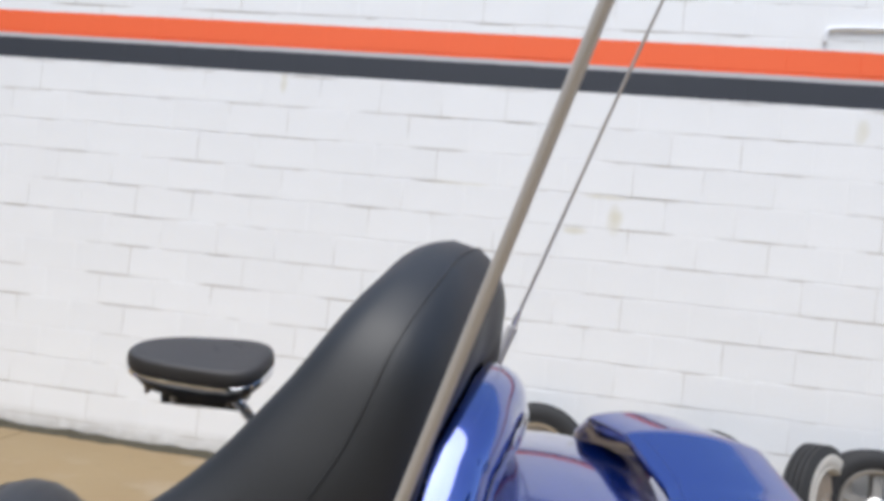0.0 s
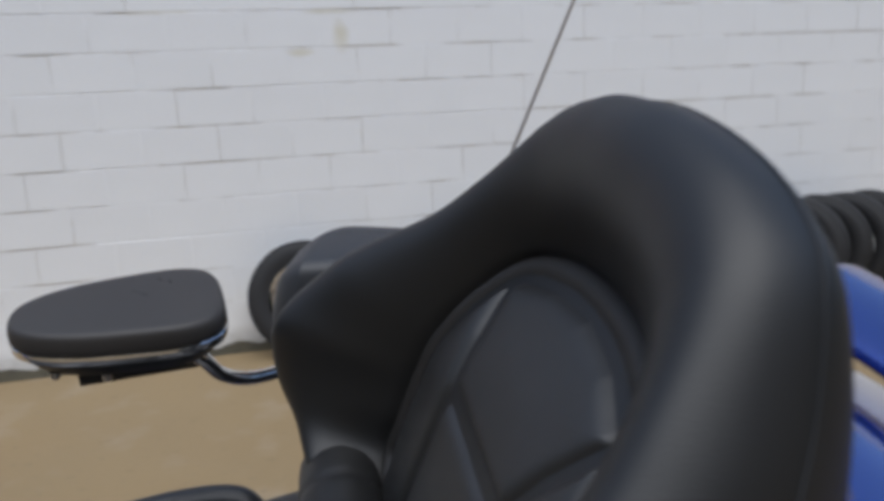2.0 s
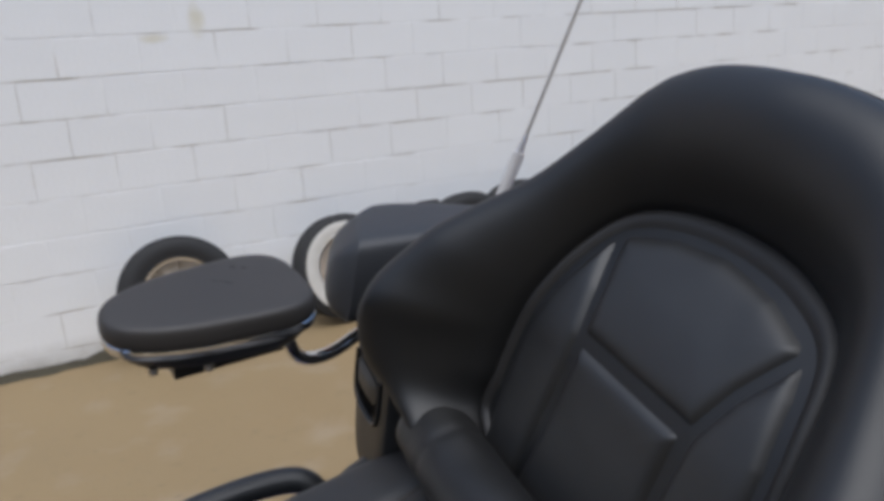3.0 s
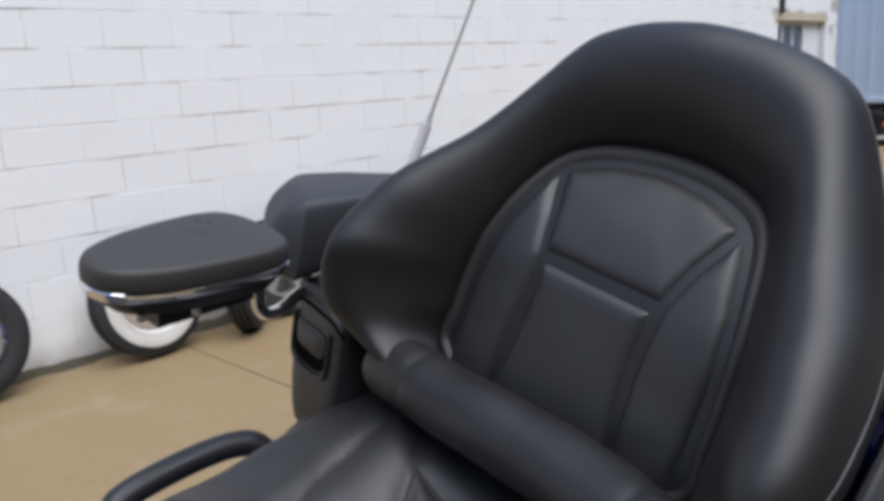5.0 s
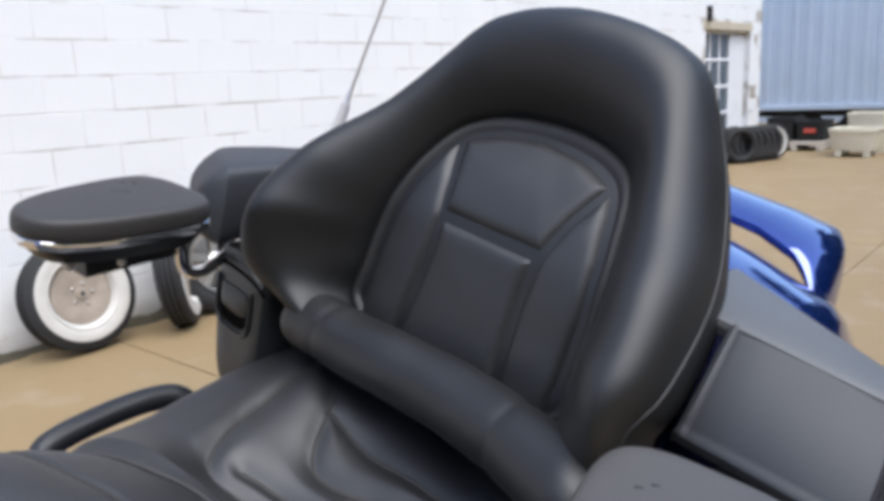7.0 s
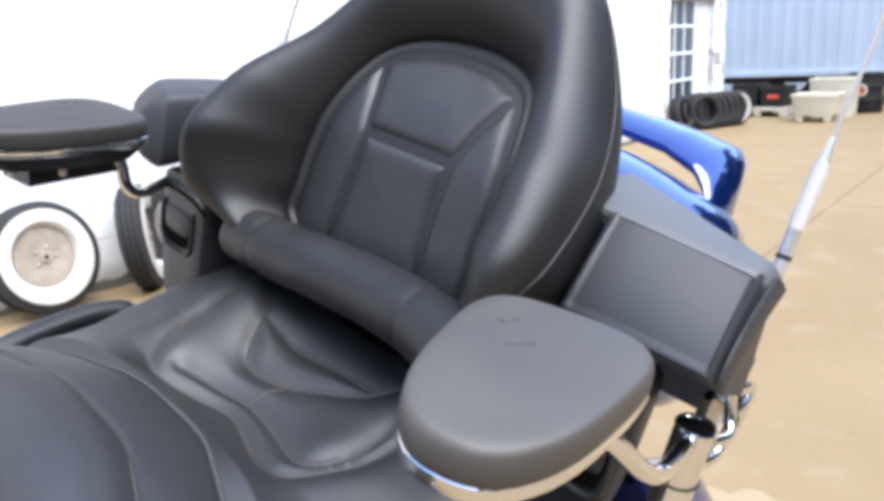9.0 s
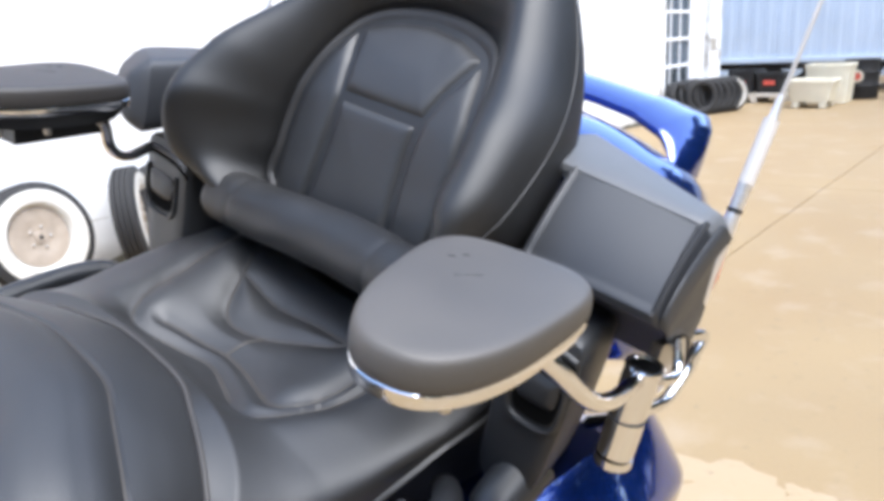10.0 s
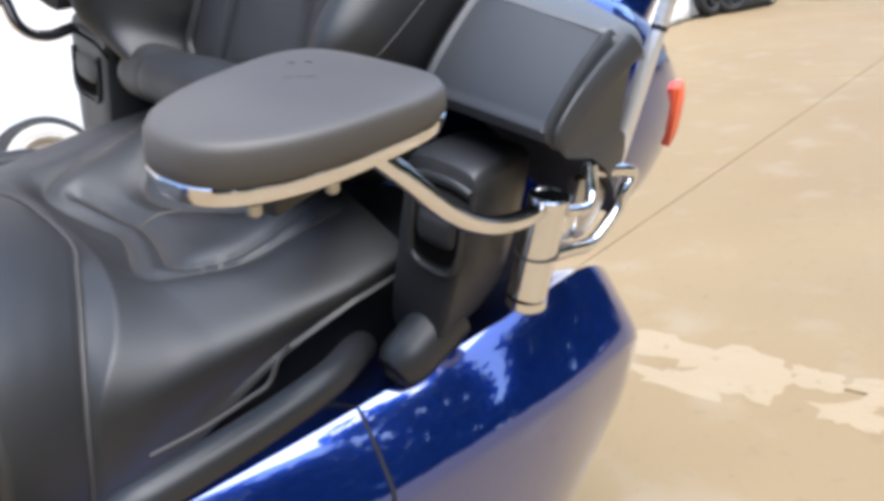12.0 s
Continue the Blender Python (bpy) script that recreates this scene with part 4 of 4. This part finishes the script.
# hidden running gear that carries it
def simple_wheel(cx, r, w):
    prof = [(r - 0.12, -w * 0.42), (r - 0.04, -w * 0.5), (r - 0.01, -w * 0.36), (r, 0), (r - 0.01, w * 0.36), (r - 0.04, w * 0.5), (r - 0.12, w * 0.42)]
    wheel = part("wheel", lathe(prof, Matrix.Translation((cx, 0, r)) @ pose(0, 0, 0, 90, 0, 0), 48, closed=True), RUBBER, bike)
    part("rim", lathe([(r - 0.11, -w * 0.4), (0.06, -0.03), (0.02, -0.05), (0.02, 0.05), (0.06, 0.03), (r - 0.11, w * 0.4)], Matrix.Translation((cx, 0, r)) @ pose(0, 0, 0, 90, 0, 0), 48, closed=True), ALLOY, wheel)


simple_wheel(0.35, 0.31, 0.16)
simple_wheel(-1.34, 0.31, 0.13)
part("engine", box((-0.85, -0.26, 0.2), (-0.25, 0.26, 0.6), 0.05), ALLOY, bike)
for sgn in (-1, 1):
    part("fork_leg", tube([(-1.34, sgn * 0.09, 0.31), (-1.2, sgn * 0.09, 0.7), (-1.13, sgn * 0.09, 0.9)], 0.025, 14, 3), CHROME, bike)
part("stand", tube([(-0.45, -0.2, 0.3), (-0.5, -0.33, 0.09), (-0.51, -0.345, 0.069)], 0.013, 10, 3), DARK, bike)


# ---- wheels and tyres along the wall ----
def tyre_mesh(r, rim_r, w):
    prof = [(rim_r, -w * 0.38), (rim_r + 0.015, -w * 0.46), (r - (r - rim_r) * 0.5, -w * 0.52), (r - 0.03, -w * 0.48), (r - 0.012, -w * 0.4)]
    for q in (-0.3, -0.1, 0.1, 0.3):
        prof += [(r - 0.003, w * (q - 0.07)), (r, w * (q - 0.06)), (r, w * (q + 0.06)), (r - 0.003, w * (q + 0.07)), (r - 0.012, w * (q + 0.08)), (r - 0.012, w * (q + 0.1))]
    prof += [(r - 0.012, w * 0.4), (r - 0.03, w * 0.48), (r - (r - rim_r) * 0.5, w * 0.52), (rim_r + 0.015, w * 0.46), (rim_r, w * 0.38)]
    return lathe(prof, Matrix(), 56, closed=True)


def loose_wheel(x, y, r, w, lean, turn, style, label, name="mounted_tyre", grp="old wheels along the wall"):
    """A wheel standing on the ground, its face turned from the wall; lean tips its top to the wall."""
    z = r * math.cos(radians(lean)) + w * 0.5 * abs(math.sin(radians(lean)))
    m = Matrix.Translation((x, y, z)) @ pose(0, 0, 0, 90 - lean, 0, turn)
    rim_r = r * 0.64
    e = empty(name, m, label, "wheel" if style != "bare" else "tyre", grp)
    part("tyre", tyre_mesh(r, rim_r, w), RUBBER, e)
    f = w * 0.5
    if style == "whitewall":
        part("white_band", lathe([(rim_r + 0.004, f * 0.95), (rim_r + 0.015, f * 1.0), (r - (r - rim_r) * 0.5, f * 1.07), (r - 0.045, f * 1.02), (r - 0.045, f * 0.9), (rim_r + 0.004, f * 0.8)], Matrix(), 56, closed=True), WHITEWALL, e)
        part("rim", lathe([(rim_r + 0.004, f * 0.98), (rim_r, f * 1.02), (rim_r - 0.012, f * 0.9), (rim_r - 0.03, f * 0.45), (rim_r - 0.03, -f * 0.4), (rim_r + 0.002, -f * 0.8)], Matrix(), 48, closed=True), WHITEWALL, e)
        disc = part("hub_disc", lathe([(0.0, f * 0.75), (0.03, f * 0.75), (0.034, f * 0.6), (0.09, f * 0.55), (0.1, f * 0.62), (rim_r - 0.032, f * 0.5), (rim_r - 0.032, f * 0.3), (0.0, f * 0.2)], Matrix(), 48), RUSTY, e)
        for k in range(5):
            part("lug", lathe([(0.008, 0.0), (0.008, 0.01), (0.004, 0.013)], Matrix.Translation((0.06 * math.cos(k * 1.2566), 0.06 * math.sin(k * 1.2566), f * 0.57)), 8), ALLOY, disc)
        part("axle_hole", lathe([(0.012, 0.0), (0.012, 0.004)], Matrix.Translation((0, 0, f * 0.75)), 16), DARK, disc)
    elif style == "spoked":
        part("rim", lathe([(rim_r + 0.004, f * 0.9), (rim_r, f * 1.0), (rim_r - 0.01, f * 0.95), (rim_r - 0.022, f * 0.6), (rim_r - 0.026, 0), (rim_r - 0.022, -f * 0.6), (rim_r, -f * 0.9)], Matrix(), 48, closed=True), CHROME, e)
        hub = part("hub", lathe([(0.0, f * 0.8), (0.04, f * 0.78), (0.05, f * 0.5), (0.045, -f * 0.5), (0.0, -f * 0.5)], Matrix(), 32), RUSTY, e)
        for k in range(10):
            a = 2 * math.pi * k / 10
            d = V(math.cos(a), math.sin(a), 0)
            t = V(-math.sin(a), math.cos(a), 0)
            part("spoke", loft([[d * q + t * wv + V(0, 0, h) for wv, h in ((-ww, f * 0.3), (ww, f * 0.3), (ww * 0.8, f * 0.62), (-ww * 0.8, f * 0.62))] for q, ww in ((0.04, 0.016), (0.1, 0.01), (rim_r - 0.02, 0.014))]), ALLOY, e)
    elif style == "dished":
        part("rim", lathe([(rim_r + 0.006, f * 0.9), (rim_r, f * 1.04), (rim_r - 0.014, f * 1.0), (rim_r - 0.03, f * 0.55), (rim_r - 0.045, f * 0.35), (rim_r - 0.03, -f * 0.6), (rim_r, -f * 0.9)], Matrix(), 48, closed=True), CHROME, e)
        disc = part("hub_disc", lathe([(0.0, f * 0.8), (0.035, f * 0.8), (0.042, f * 0.55), (0.075, f * 0.4), (0.105, f * 0.5), (rim_r - 0.042, f * 0.3), (rim_r - 0.042, f * 0.1), (0.0, f * 0.05)], Matrix(), 48), DUSTY, e)
        for k in range(9):
            a = 2 * math.pi * k / 9
            d, t = V(math.cos(a), math.sin(a), 0), V(-math.sin(a), math.cos(a), 0)
            part("rib", loft([[d * q + t * wv + V(0, 0, h) for wv, h in ((-ww, f * 0.3), (ww, f * 0.3), (ww * 0.6, f * 0.52), (-ww * 0.6, f * 0.52))] for q, ww in ((0.05, 0.012), (0.1, 0.009), (rim_r - 0.03, 0.012))]), DUSTY, disc)
        part("hub_cap", lathe([(0.0, f * 0.98), (0.02, f * 0.95), (0.028, f * 0.8)], Matrix(), 24), RUSTY, disc)
    elif style == "cast":
        part("rim", lathe([(rim_r + 0.006, f * 0.9), (rim_r, f * 1.02), (rim_r - 0.014, f * 0.98), (rim_r - 0.022, f * 0.5), (rim_r - 0.026, 0), (rim_r - 0.022, -f * 0.6), (rim_r, -f * 0.9)], Matrix(), 48, closed=True), ALLOY, e)
        part("hub", lathe([(0.0, f * 0.85), (0.03, f * 0.82), (0.06, f * 0.6), (0.06, -f * 0.3), (0.0, -f * 0.3)], Matrix(), 32), ALLOY, e)
        for k in range(5):
            a = 2 * math.pi * k / 5 + 0.3
            d = V(math.cos(a), math.sin(a), 0)
            t = V(-math.sin(a), math.cos(a), 0)
            part("spoke", loft([[d * q + t * wv + V(0, 0, h) for wv, h in ((-ww, f * 0.1), (ww, f * 0.1), (ww * 0.7, f * 0.6), (-ww * 0.7, f * 0.6))] for q, ww in ((0.05, 0.035), (0.1, 0.028), (rim_r - 0.02, 0.032))]), ALLOY, e)
    return e


loose_wheel(-1.23, -0.2, 0.325, 0.14, 10, 0, "dished", "dusty chrome-rimmed wheel leaning on the white wall")
loose_wheel(-0.28, -0.24, 0.315, 0.14, 12, 4, "whitewall", "whitewall wheel with a tan hub disc leaning on the wall")
loose_wheel(0.3, -0.3, 0.32, 0.15, 6, 50, "whitewall", "whitewall wheel turned aslant beside the wall")
loose_wheel(0.62, -0.2, 0.315, 0.15, 12, 0, "cast", "black tyre on a silver rim leaning on the wall")
loose_wheel(1.05, -0.16, 0.325, 0.16, 10, 0, "bare", "bare worn black tyre leaning on the wall", "tyre")
loose_wheel(1.2, -0.4, 0.32, 0.17, 14, -8, "cast", "wheel with a cast silver rim leaning on a tyre")
for k in range(5):
    loose_wheel(1.72 + 0.2 * k, -0.33 - 0.02 * (k % 2), 0.335, 0.17, 3 + 2 * (k % 2), -62 + 5 * (k % 3), "bare", "bare worn black tyre standing in a row", "tyre")

# ---- far end of the yard ----
for k in range(6):
    loose_wheel(9.62 + 0.13 * k, -0.36 - 0.05 * k, 0.27, 0.17, 4, -40 + 3 * (k % 2), "bare" if k < 5 else "whitewall", "black tyre standing in a row by the window" if k < 5 else "whitewalled tyre ending a row by the window", "tyre", "tyres by the window")
for k in range(4):
    loose_wheel(9.25 + 0.24 * k, -0.16, 0.26, 0.16, 12, -8 + 5 * (k % 2), "bare", "black tyre leaning on the wall under the window", "tyre", "tyres by the window")


def tapered_box(x0, x1, y0, y1, z0, z1, taper, t=0.02):
    bm = bmesh.new()
    rings = []
    cx, cy = (x0 + x1) / 2, (y0 + y1) / 2
    for s, z in ((taper, z0), (1, z1 - 0.05), (1.04, z1 - 0.05), (1.04, z1), (0.94, z1), (0.92 * taper, z0 + 0.03)):
        hx, hy = (x1 - x0) / 2 * s, (y1 - y0) / 2 * s
        rings.append([V(cx + hx * a, cy + hy * b, z) for a, b in ((-1, -0.8), (-0.85, -1), (0.85, -1), (1, -0.8), (1, 0.8), (0.85, 1), (-0.85, 1), (-1, 0.8))])
    return loft(rings)


tub = empty("plastic_tub", Matrix(), "cream plastic tub on short feet on the concrete", "tub")
part("basin", tapered_box(10.75, 11.35, -1.95, -1.3, 0.1, 0.43, 0.86), WHITE_PLASTIC, tub)
for dx in (10.85, 11.25):
    for dy in (-1.82, -1.43):
        part("foot", box((dx - 0.05, dy - 0.05, 0), (dx + 0.05, dy + 0.05, 0.12), 0.012), WHITE_PLASTIC, tub)
crate = empty("crate", Matrix(), "pale yellow plastic crate behind the tub", "crate")
part("shell", tapered_box(11.6, 12.2, -2.0, -1.35, 0.0, 0.62, 0.9), WHITE_PLASTIC, crate)
slab = empty("timber_skid", Matrix(), "pale timber skid carrying black bins", "skid")
for k in range(4):
    part("board", box((11.6 + 0.2 * k, -1.0, 0.1), (11.77 + 0.2 * k, -0.05, 0.16), 0.006), TIMBER, slab)
for yy in (-0.95, -0.55, -0.15):
    part("runner", box((11.6, yy - 0.05, 0), (12.37, yy + 0.05, 0.1), 0.006), TIMBER, slab)
for k, (y0, y1, z1) in enumerate(((-0.99, -0.55, 0.5), (-0.52, -0.08, 0.55))):
    b = empty("storage_bin", Matrix(), "black plastic bin with a red mark on a timber skid", "bin", "black bins on the skid")
    part("shell", tapered_box(11.65, 12.3, y0, y1, 0.16, z1, 0.92), DARK, b)
    part("mark", box((11.64, y0 + 0.12, 0.3), (11.675, y1 - 0.14, 0.37), 0.004), RED_LABEL, b)
drum = empty("steel_drum", Matrix.Translation((12.6, -2.0, 0)), "black drum with a red and white round label", "drum")
part("shell", lathe([(0.0, 0.0), (0.26, 0.0), (0.27, 0.02), (0.265, 0.2), (0.275, 0.22), (0.265, 0.24), (0.265, 0.42), (0.275, 0.44), (0.265, 0.46), (0.265, 0.62), (0.275, 0.65), (0.25, 0.64), (0.0, 0.63)], Matrix(), 40), DARK, drum)
part("label", lathe([(0.0, 0.012), (0.1, 0.01), (0.1, 0.0)], Matrix.Translation((-0.262, 0.02, 0.38)) @ pose(0, 0, 0, 0, -90, 0), 28), WHITE_PLASTIC, drum)
part("label_centre", lathe([(0.0, 0.006), (0.06, 0.004), (0.06, 0.0)], Matrix.Translation((-0.272, 0.02, 0.38)) @ pose(0, 0, 0, 0, -90, 0), 28), RED_LABEL, drum)
bucket = empty("bucket", Matrix.Translation((12.5, -2.62, 0)), "white plastic bucket on the concrete", "bucket")
part("shell", lathe([(0.0, 0.0), (0.15, 0.0), (0.185, 0.34), (0.195, 0.36), (0.18, 0.37), (0.145, 0.02), (0.0, 0.02)], Matrix(), 32), WHITE_PLASTIC, bucket)
part("handle", tube([(0, -0.19, 0.33), (-0.1, -0.12, 0.24), (-0.14, 0, 0.2), (-0.1, 0.12, 0.24), (0, 0.19, 0.33)], 0.004, 8, 4), ALLOY, bucket)

# box trailer across the end of the yard
trailer = empty("box_trailer", Matrix(), "pale blue-grey corrugated box trailer parked across the yard", "trailer")
bm = bmesh.new()
prof = []
y = 2.9
while y > -2.35:
    prof += [(14.0, y), (14.0, y - 0.12), (13.99, y - 0.15), (13.99, y - 0.22), (14.0, y - 0.25)]
    y -= 0.25
line0 = [V(x, yy, 0.62) for x, yy in prof]
line1 = [V(x, yy, 3.4) for x, yy in prof]
for i in range(len(prof) - 1):
    bm.faces.new([bm.verts.new(p) for p in (line0[i], line0[i + 1], line1[i + 1], line1[i])])
bmesh.ops.remove_doubles(bm, verts=bm.verts, dist=0.0005)
part("side_sheet", bm, STEEL_PANEL, trailer, smooth=False)
part("box_body", box((14.02, -2.38, 0.64), (16.4, 2.9, 3.4), 0.02), STEEL_PANEL, trailer, smooth=False)
part("bottom_rail", box((13.93, -2.42, 0.56), (14.05, 2.9, 0.66), 0.01), STEEL_PANEL, trailer, smooth=False)
part("corner_post", box((13.93, -2.46, 0.56), (14.06, -2.36, 3.42), 0.012), WHITE_PAINT, trailer, smooth=False)
part("chassis", box((14.3, -2.2, 0.42), (16.1, 2.7, 0.6), 0.02), DARK, trailer, smooth=False)
for yy in (-1.5, -0.4):
    part("road_wheel", lathe([(0.25, -0.11), (0.46, -0.12), (0.5, -0.08), (0.5, 0.08), (0.46, 0.12), (0.25, 0.11)], Matrix.Translation((14.5, yy, 0.5)) @ pose(0, 0, 0, 0, 90, 0), 40, closed=True), RUBBER, trailer)
part("support_leg", box((14.2, 1.6, 0.0), (14.35, 1.75, 0.5), 0.01), DARK, trailer)
# dark lumber store behind, closing the yard
tagged(part("backdrop", box((19.0, -30, 0), (19.4, 30, 5.5), 0.0), STEEL_PANEL, smooth=False), "long grey steel shed closing the yard", "shed", kind="structure")

# trees round the open sides of the yard
random.seed(21)
tv, tf = [], []


def leaf(c, r):
    u = V(random.gauss(0, 1), random.gauss(0, 1), random.gauss(0, 1)).normalized()
    w = u.orthogonal().normalized()
    q = u.cross(w)
    base = len(tv)
    tv.extend([c + w * r, c + q * r * 0.6, c - w * r, c - q * r * 0.6])
    tf.append((base, base + 1, base + 2, base + 3))


for k in range(34):
    a = radians(-14 - 176 * k / 33 + random.uniform(-2, 2))
    rad = random.uniform(14.0, 18.0)
    bx, by = -1 + rad * math.cos(a), -4 + rad * math.sin(a)
    top = random.uniform(6.0, 10.5) + 1.5 * max(0.0, -math.sin(a)) ** 2
    for s in range(5):
        base = len(tv)
        for z, r in ((0, 0.2), (top * 0.55, 0.1)):
            tv.extend([V(bx + r * math.cos(1.2566 * s + q), by + r * math.sin(1.2566 * s + q), z) for q in (0, 1.2566)])
        tf.append((base, base + 1, base + 3, base + 2))
    for clump in range(17):
        cc = V(bx + random.gauss(0, 1.2), by + random.gauss(0, 1.2), top * random.uniform(0.12, 0.92))
        cr = random.uniform(0.7, 1.4)
        for q in range(90):
            d = V(random.gauss(0, 1), random.gauss(0, 1), random.gauss(0, 0.8)).normalized()
            leaf(cc + d * cr * random.uniform(0.5, 1.05), random.uniform(0.2, 0.42))
me = bpy.data.meshes.new("woods")
me.from_pydata(tv, [], tf)
me.materials.append(FOLIAGE)
tagged(new("woods", me), "dark green leafy trees round the open side of the yard", "trees", kind="stuff")

# ---- the painted block wall ----
CH, BL, ZA, JG = 0.2032, 0.4064, 1.523, 0.0085
X_END = 11.5
wall = empty("wall_north", Matrix(), "white painted concrete block wall with an orange and black painted band", "wall", kind="structure")
WIN = (9.15, 11.0, 0.3, 1.98)
core = bmesh.new()
for lo, hi in (((-14, 0.002, -0.1), (WIN[0], 0.2, 4.6)), ((WIN[1], 0.002, -0.1), (X_END, 0.2, 4.6)), ((WIN[0], 0.002, -0.1), (WIN[1], 0.2, WIN[2])), ((WIN[0], 0.0025, WIN[3] + 0.12), (WIN[1], 0.2, 4.6))):
    t = box(lo, hi)
    me = bpy.data.meshes.new("tmp")
    t.to_mesh(me)
    t.free()
    core.from_mesh(me)
    bpy.data.meshes.remove(me)
part("mortar", core, JOINT_PAINT, wall, smooth=False)
part("lintel", box((WIN[0] - 0.1, -0.006, WIN[3]), (WIN[1] + 0.05, 0.2, WIN[3] + 0.118), 0.006), TAN_PAINT, wall, smooth=False)
part("wall_return", box((X_END - 0.2, 0.202, -0.1), (X_END, 9.0, 4.6)), WHITE_PAINT, wall, smooth=False)
part("coping", box((-14, -0.03, 4.6), (X_END + 0.03, 0.25, 4.68), 0.01), WHITE_PAINT, wall, smooth=False)

window = empty("window_1", Matrix(), "white many-paned steel window in the block wall", "window", kind="structure")
fx0, fx1 = WIN[0] + 0.02, WIN[0] + 1.25
part("window_frame", box((fx0, 0.1, WIN[2]), (fx0 + 0.06, 0.16, WIN[3]), 0.006), WHITE_PAINT, window, smooth=False)
part("window_frame", box((fx1 - 0.06, 0.1, WIN[2]), (fx1, 0.16, WIN[3]), 0.006), WHITE_PAINT, window, smooth=False)
for k in range(5):
    z = WIN[2] + (WIN[3] - WIN[2] - 0.05) * k / 4
    part("glazing_bar", box((fx0 + 0.06, 0.105, z), (fx1 - 0.06, 0.155, z + 0.05), 0.005), WHITE_PAINT, window, smooth=False)
for k in range(1, 3):
    x = fx0 + 0.06 + (fx1 - fx0 - 0.12) * k / 3
    part("glazing_bar", box((x - 0.02, 0.11, WIN[2]), (x + 0.02, 0.15, WIN[3]), 0.005), WHITE_PAINT, window, smooth=False)
for i in range(3):
    for k in range(4):
        xa = fx0 + 0.06 + (fx1 - fx0 - 0.12) * i / 3
        za = WIN[2] + (WIN[3] - WIN[2] - 0.05) * k / 4 + 0.05
        part("pane", box((xa, 0.128, za), (xa + (fx1 - fx0 - 0.12) / 3, 0.134, za + (WIN[3] - WIN[2] - 0.05) / 4)), GLASS, window, smooth=False)
part("jamb_fill", box((fx1, 0.1, WIN[2]), (WIN[1], 0.18, WIN[3]), 0.004), WHITE_PAINT, window, smooth=False)
part("window_sill", box((WIN[0] - 0.04, -0.05, WIN[2] - 0.06), (WIN[1] + 0.04, 0.12, WIN[2]), 0.008), WHITE_PAINT, window, smooth=False)
hook = tagged(part("wall_bracket", box((9.17, -0.05, 2.08), (9.27, 0.0, 2.3), 0.006), DARK, None, smooth=False), "short black steel bracket on the white wall over the window", "bracket")

pipe = tagged(part("conduit", tube([(0.2, -0.018, 2.93), (0.2, -0.018, 2.97), (0.205, -0.018, 2.995), (0.24, -0.018, 3.01), (0.5, -0.018, 3.02), (2.4, -0.018, 3.05)], 0.011, 10, 4), WHITE_PAINT), "white painted conduit pipe bent along the wall", "conduit")

# blocks: the stretch beside the motorcycle as single pieces, the rest joined
random.seed(11)


def block_mesh(w, h):
    bm = box((-w / 2, 0.0, -h / 2), (w / 2, 0.05, h / 2), 0.0)
    front = [e for e in bm.edges if all(v.co.y < 0.001 for v in e.verts)]
    bmesh.ops.bevel(bm, geom=front, offset=0.0014, segments=1, affect="EDGES")
    me = bpy.data.meshes.new("block")
    bm.to_mesh(me)
    bm.free()
    me.materials.append(BLOCK_PAINT)
    return me


FULL = block_mesh(BL - 0.0035, CH - JG)
LOW_H = ZA - 7 * CH - 0.002
LOW = block_mesh(BL - 0.0035, LOW_H)
rest_v, rest_f = [], []
count = 0
for c in range(-8, 15):
    zc = ZA + CH * (c + 0.5)
    mesh, low = FULL, False
    if c == -8:
        mesh, zc, low = LOW, LOW_H / 2, True
    shift = 0.0 if c % 2 == 0 else 0.5
    for k in range(-34, 29):
        xc = (k + shift + 0.5) * BL
        if xc + BL / 2 > X_END + 0.01 or xc < -13.7:
            continue
        if WIN[0] - 0.15 < xc < WIN[1] + 0.15 and WIN[2] - 0.12 < zc < WIN[3] + 0.16:
            continue
        dy = random.uniform(-0.0012, 0.0012)
        if -4.7 < xc < 3.1 and zc < 2.75 and count < 300:
            ob = new("block", mesh)
            ob.parent = wall
            ob.location = (xc, dy, zc)
            ob.rotation_euler = (0, 0, random.uniform(-0.002, 0.002))
            count += 1
        else:
            h, w = ((LOW_H if low else CH - JG) / 2, (BL - 0.0035) / 2)
            base = len(rest_v)
            for px, py, pz in ((-w, 0.002, -h), (w, 0.002, -h), (w, 0.002, h), (-w, 0.002, h), (-w + 0.002, 0, -h + 0.002), (w - 0.002, 0, -h + 0.002), (w - 0.002, 0, h - 0.002), (-w + 0.002, 0, h - 0.002), (-w, 0.02, -h), (w, 0.02, -h), (w, 0.02, h), (-w, 0.02, h)):
                rest_v.append((xc + px, py + dy, zc + pz))
            rest_f.append([base + q for q in (4, 5, 6, 7)])
            for q in range(4):
                j = (q + 1) % 4
                rest_f.append([base + q, base + j, base + 4 + j, base + 4 + q])
                rest_f.append([base + 8 + q, base + 8 + j, base + j, base + q])
me = bpy.data.meshes.new("blocks_beyond")
me.from_pydata(rest_v, [], rest_f)
me.materials.append(BLOCK_PAINT)
beyond = new("blocks_beyond", me)
beyond.parent = wall
tagged(beyond, kind="stuff")
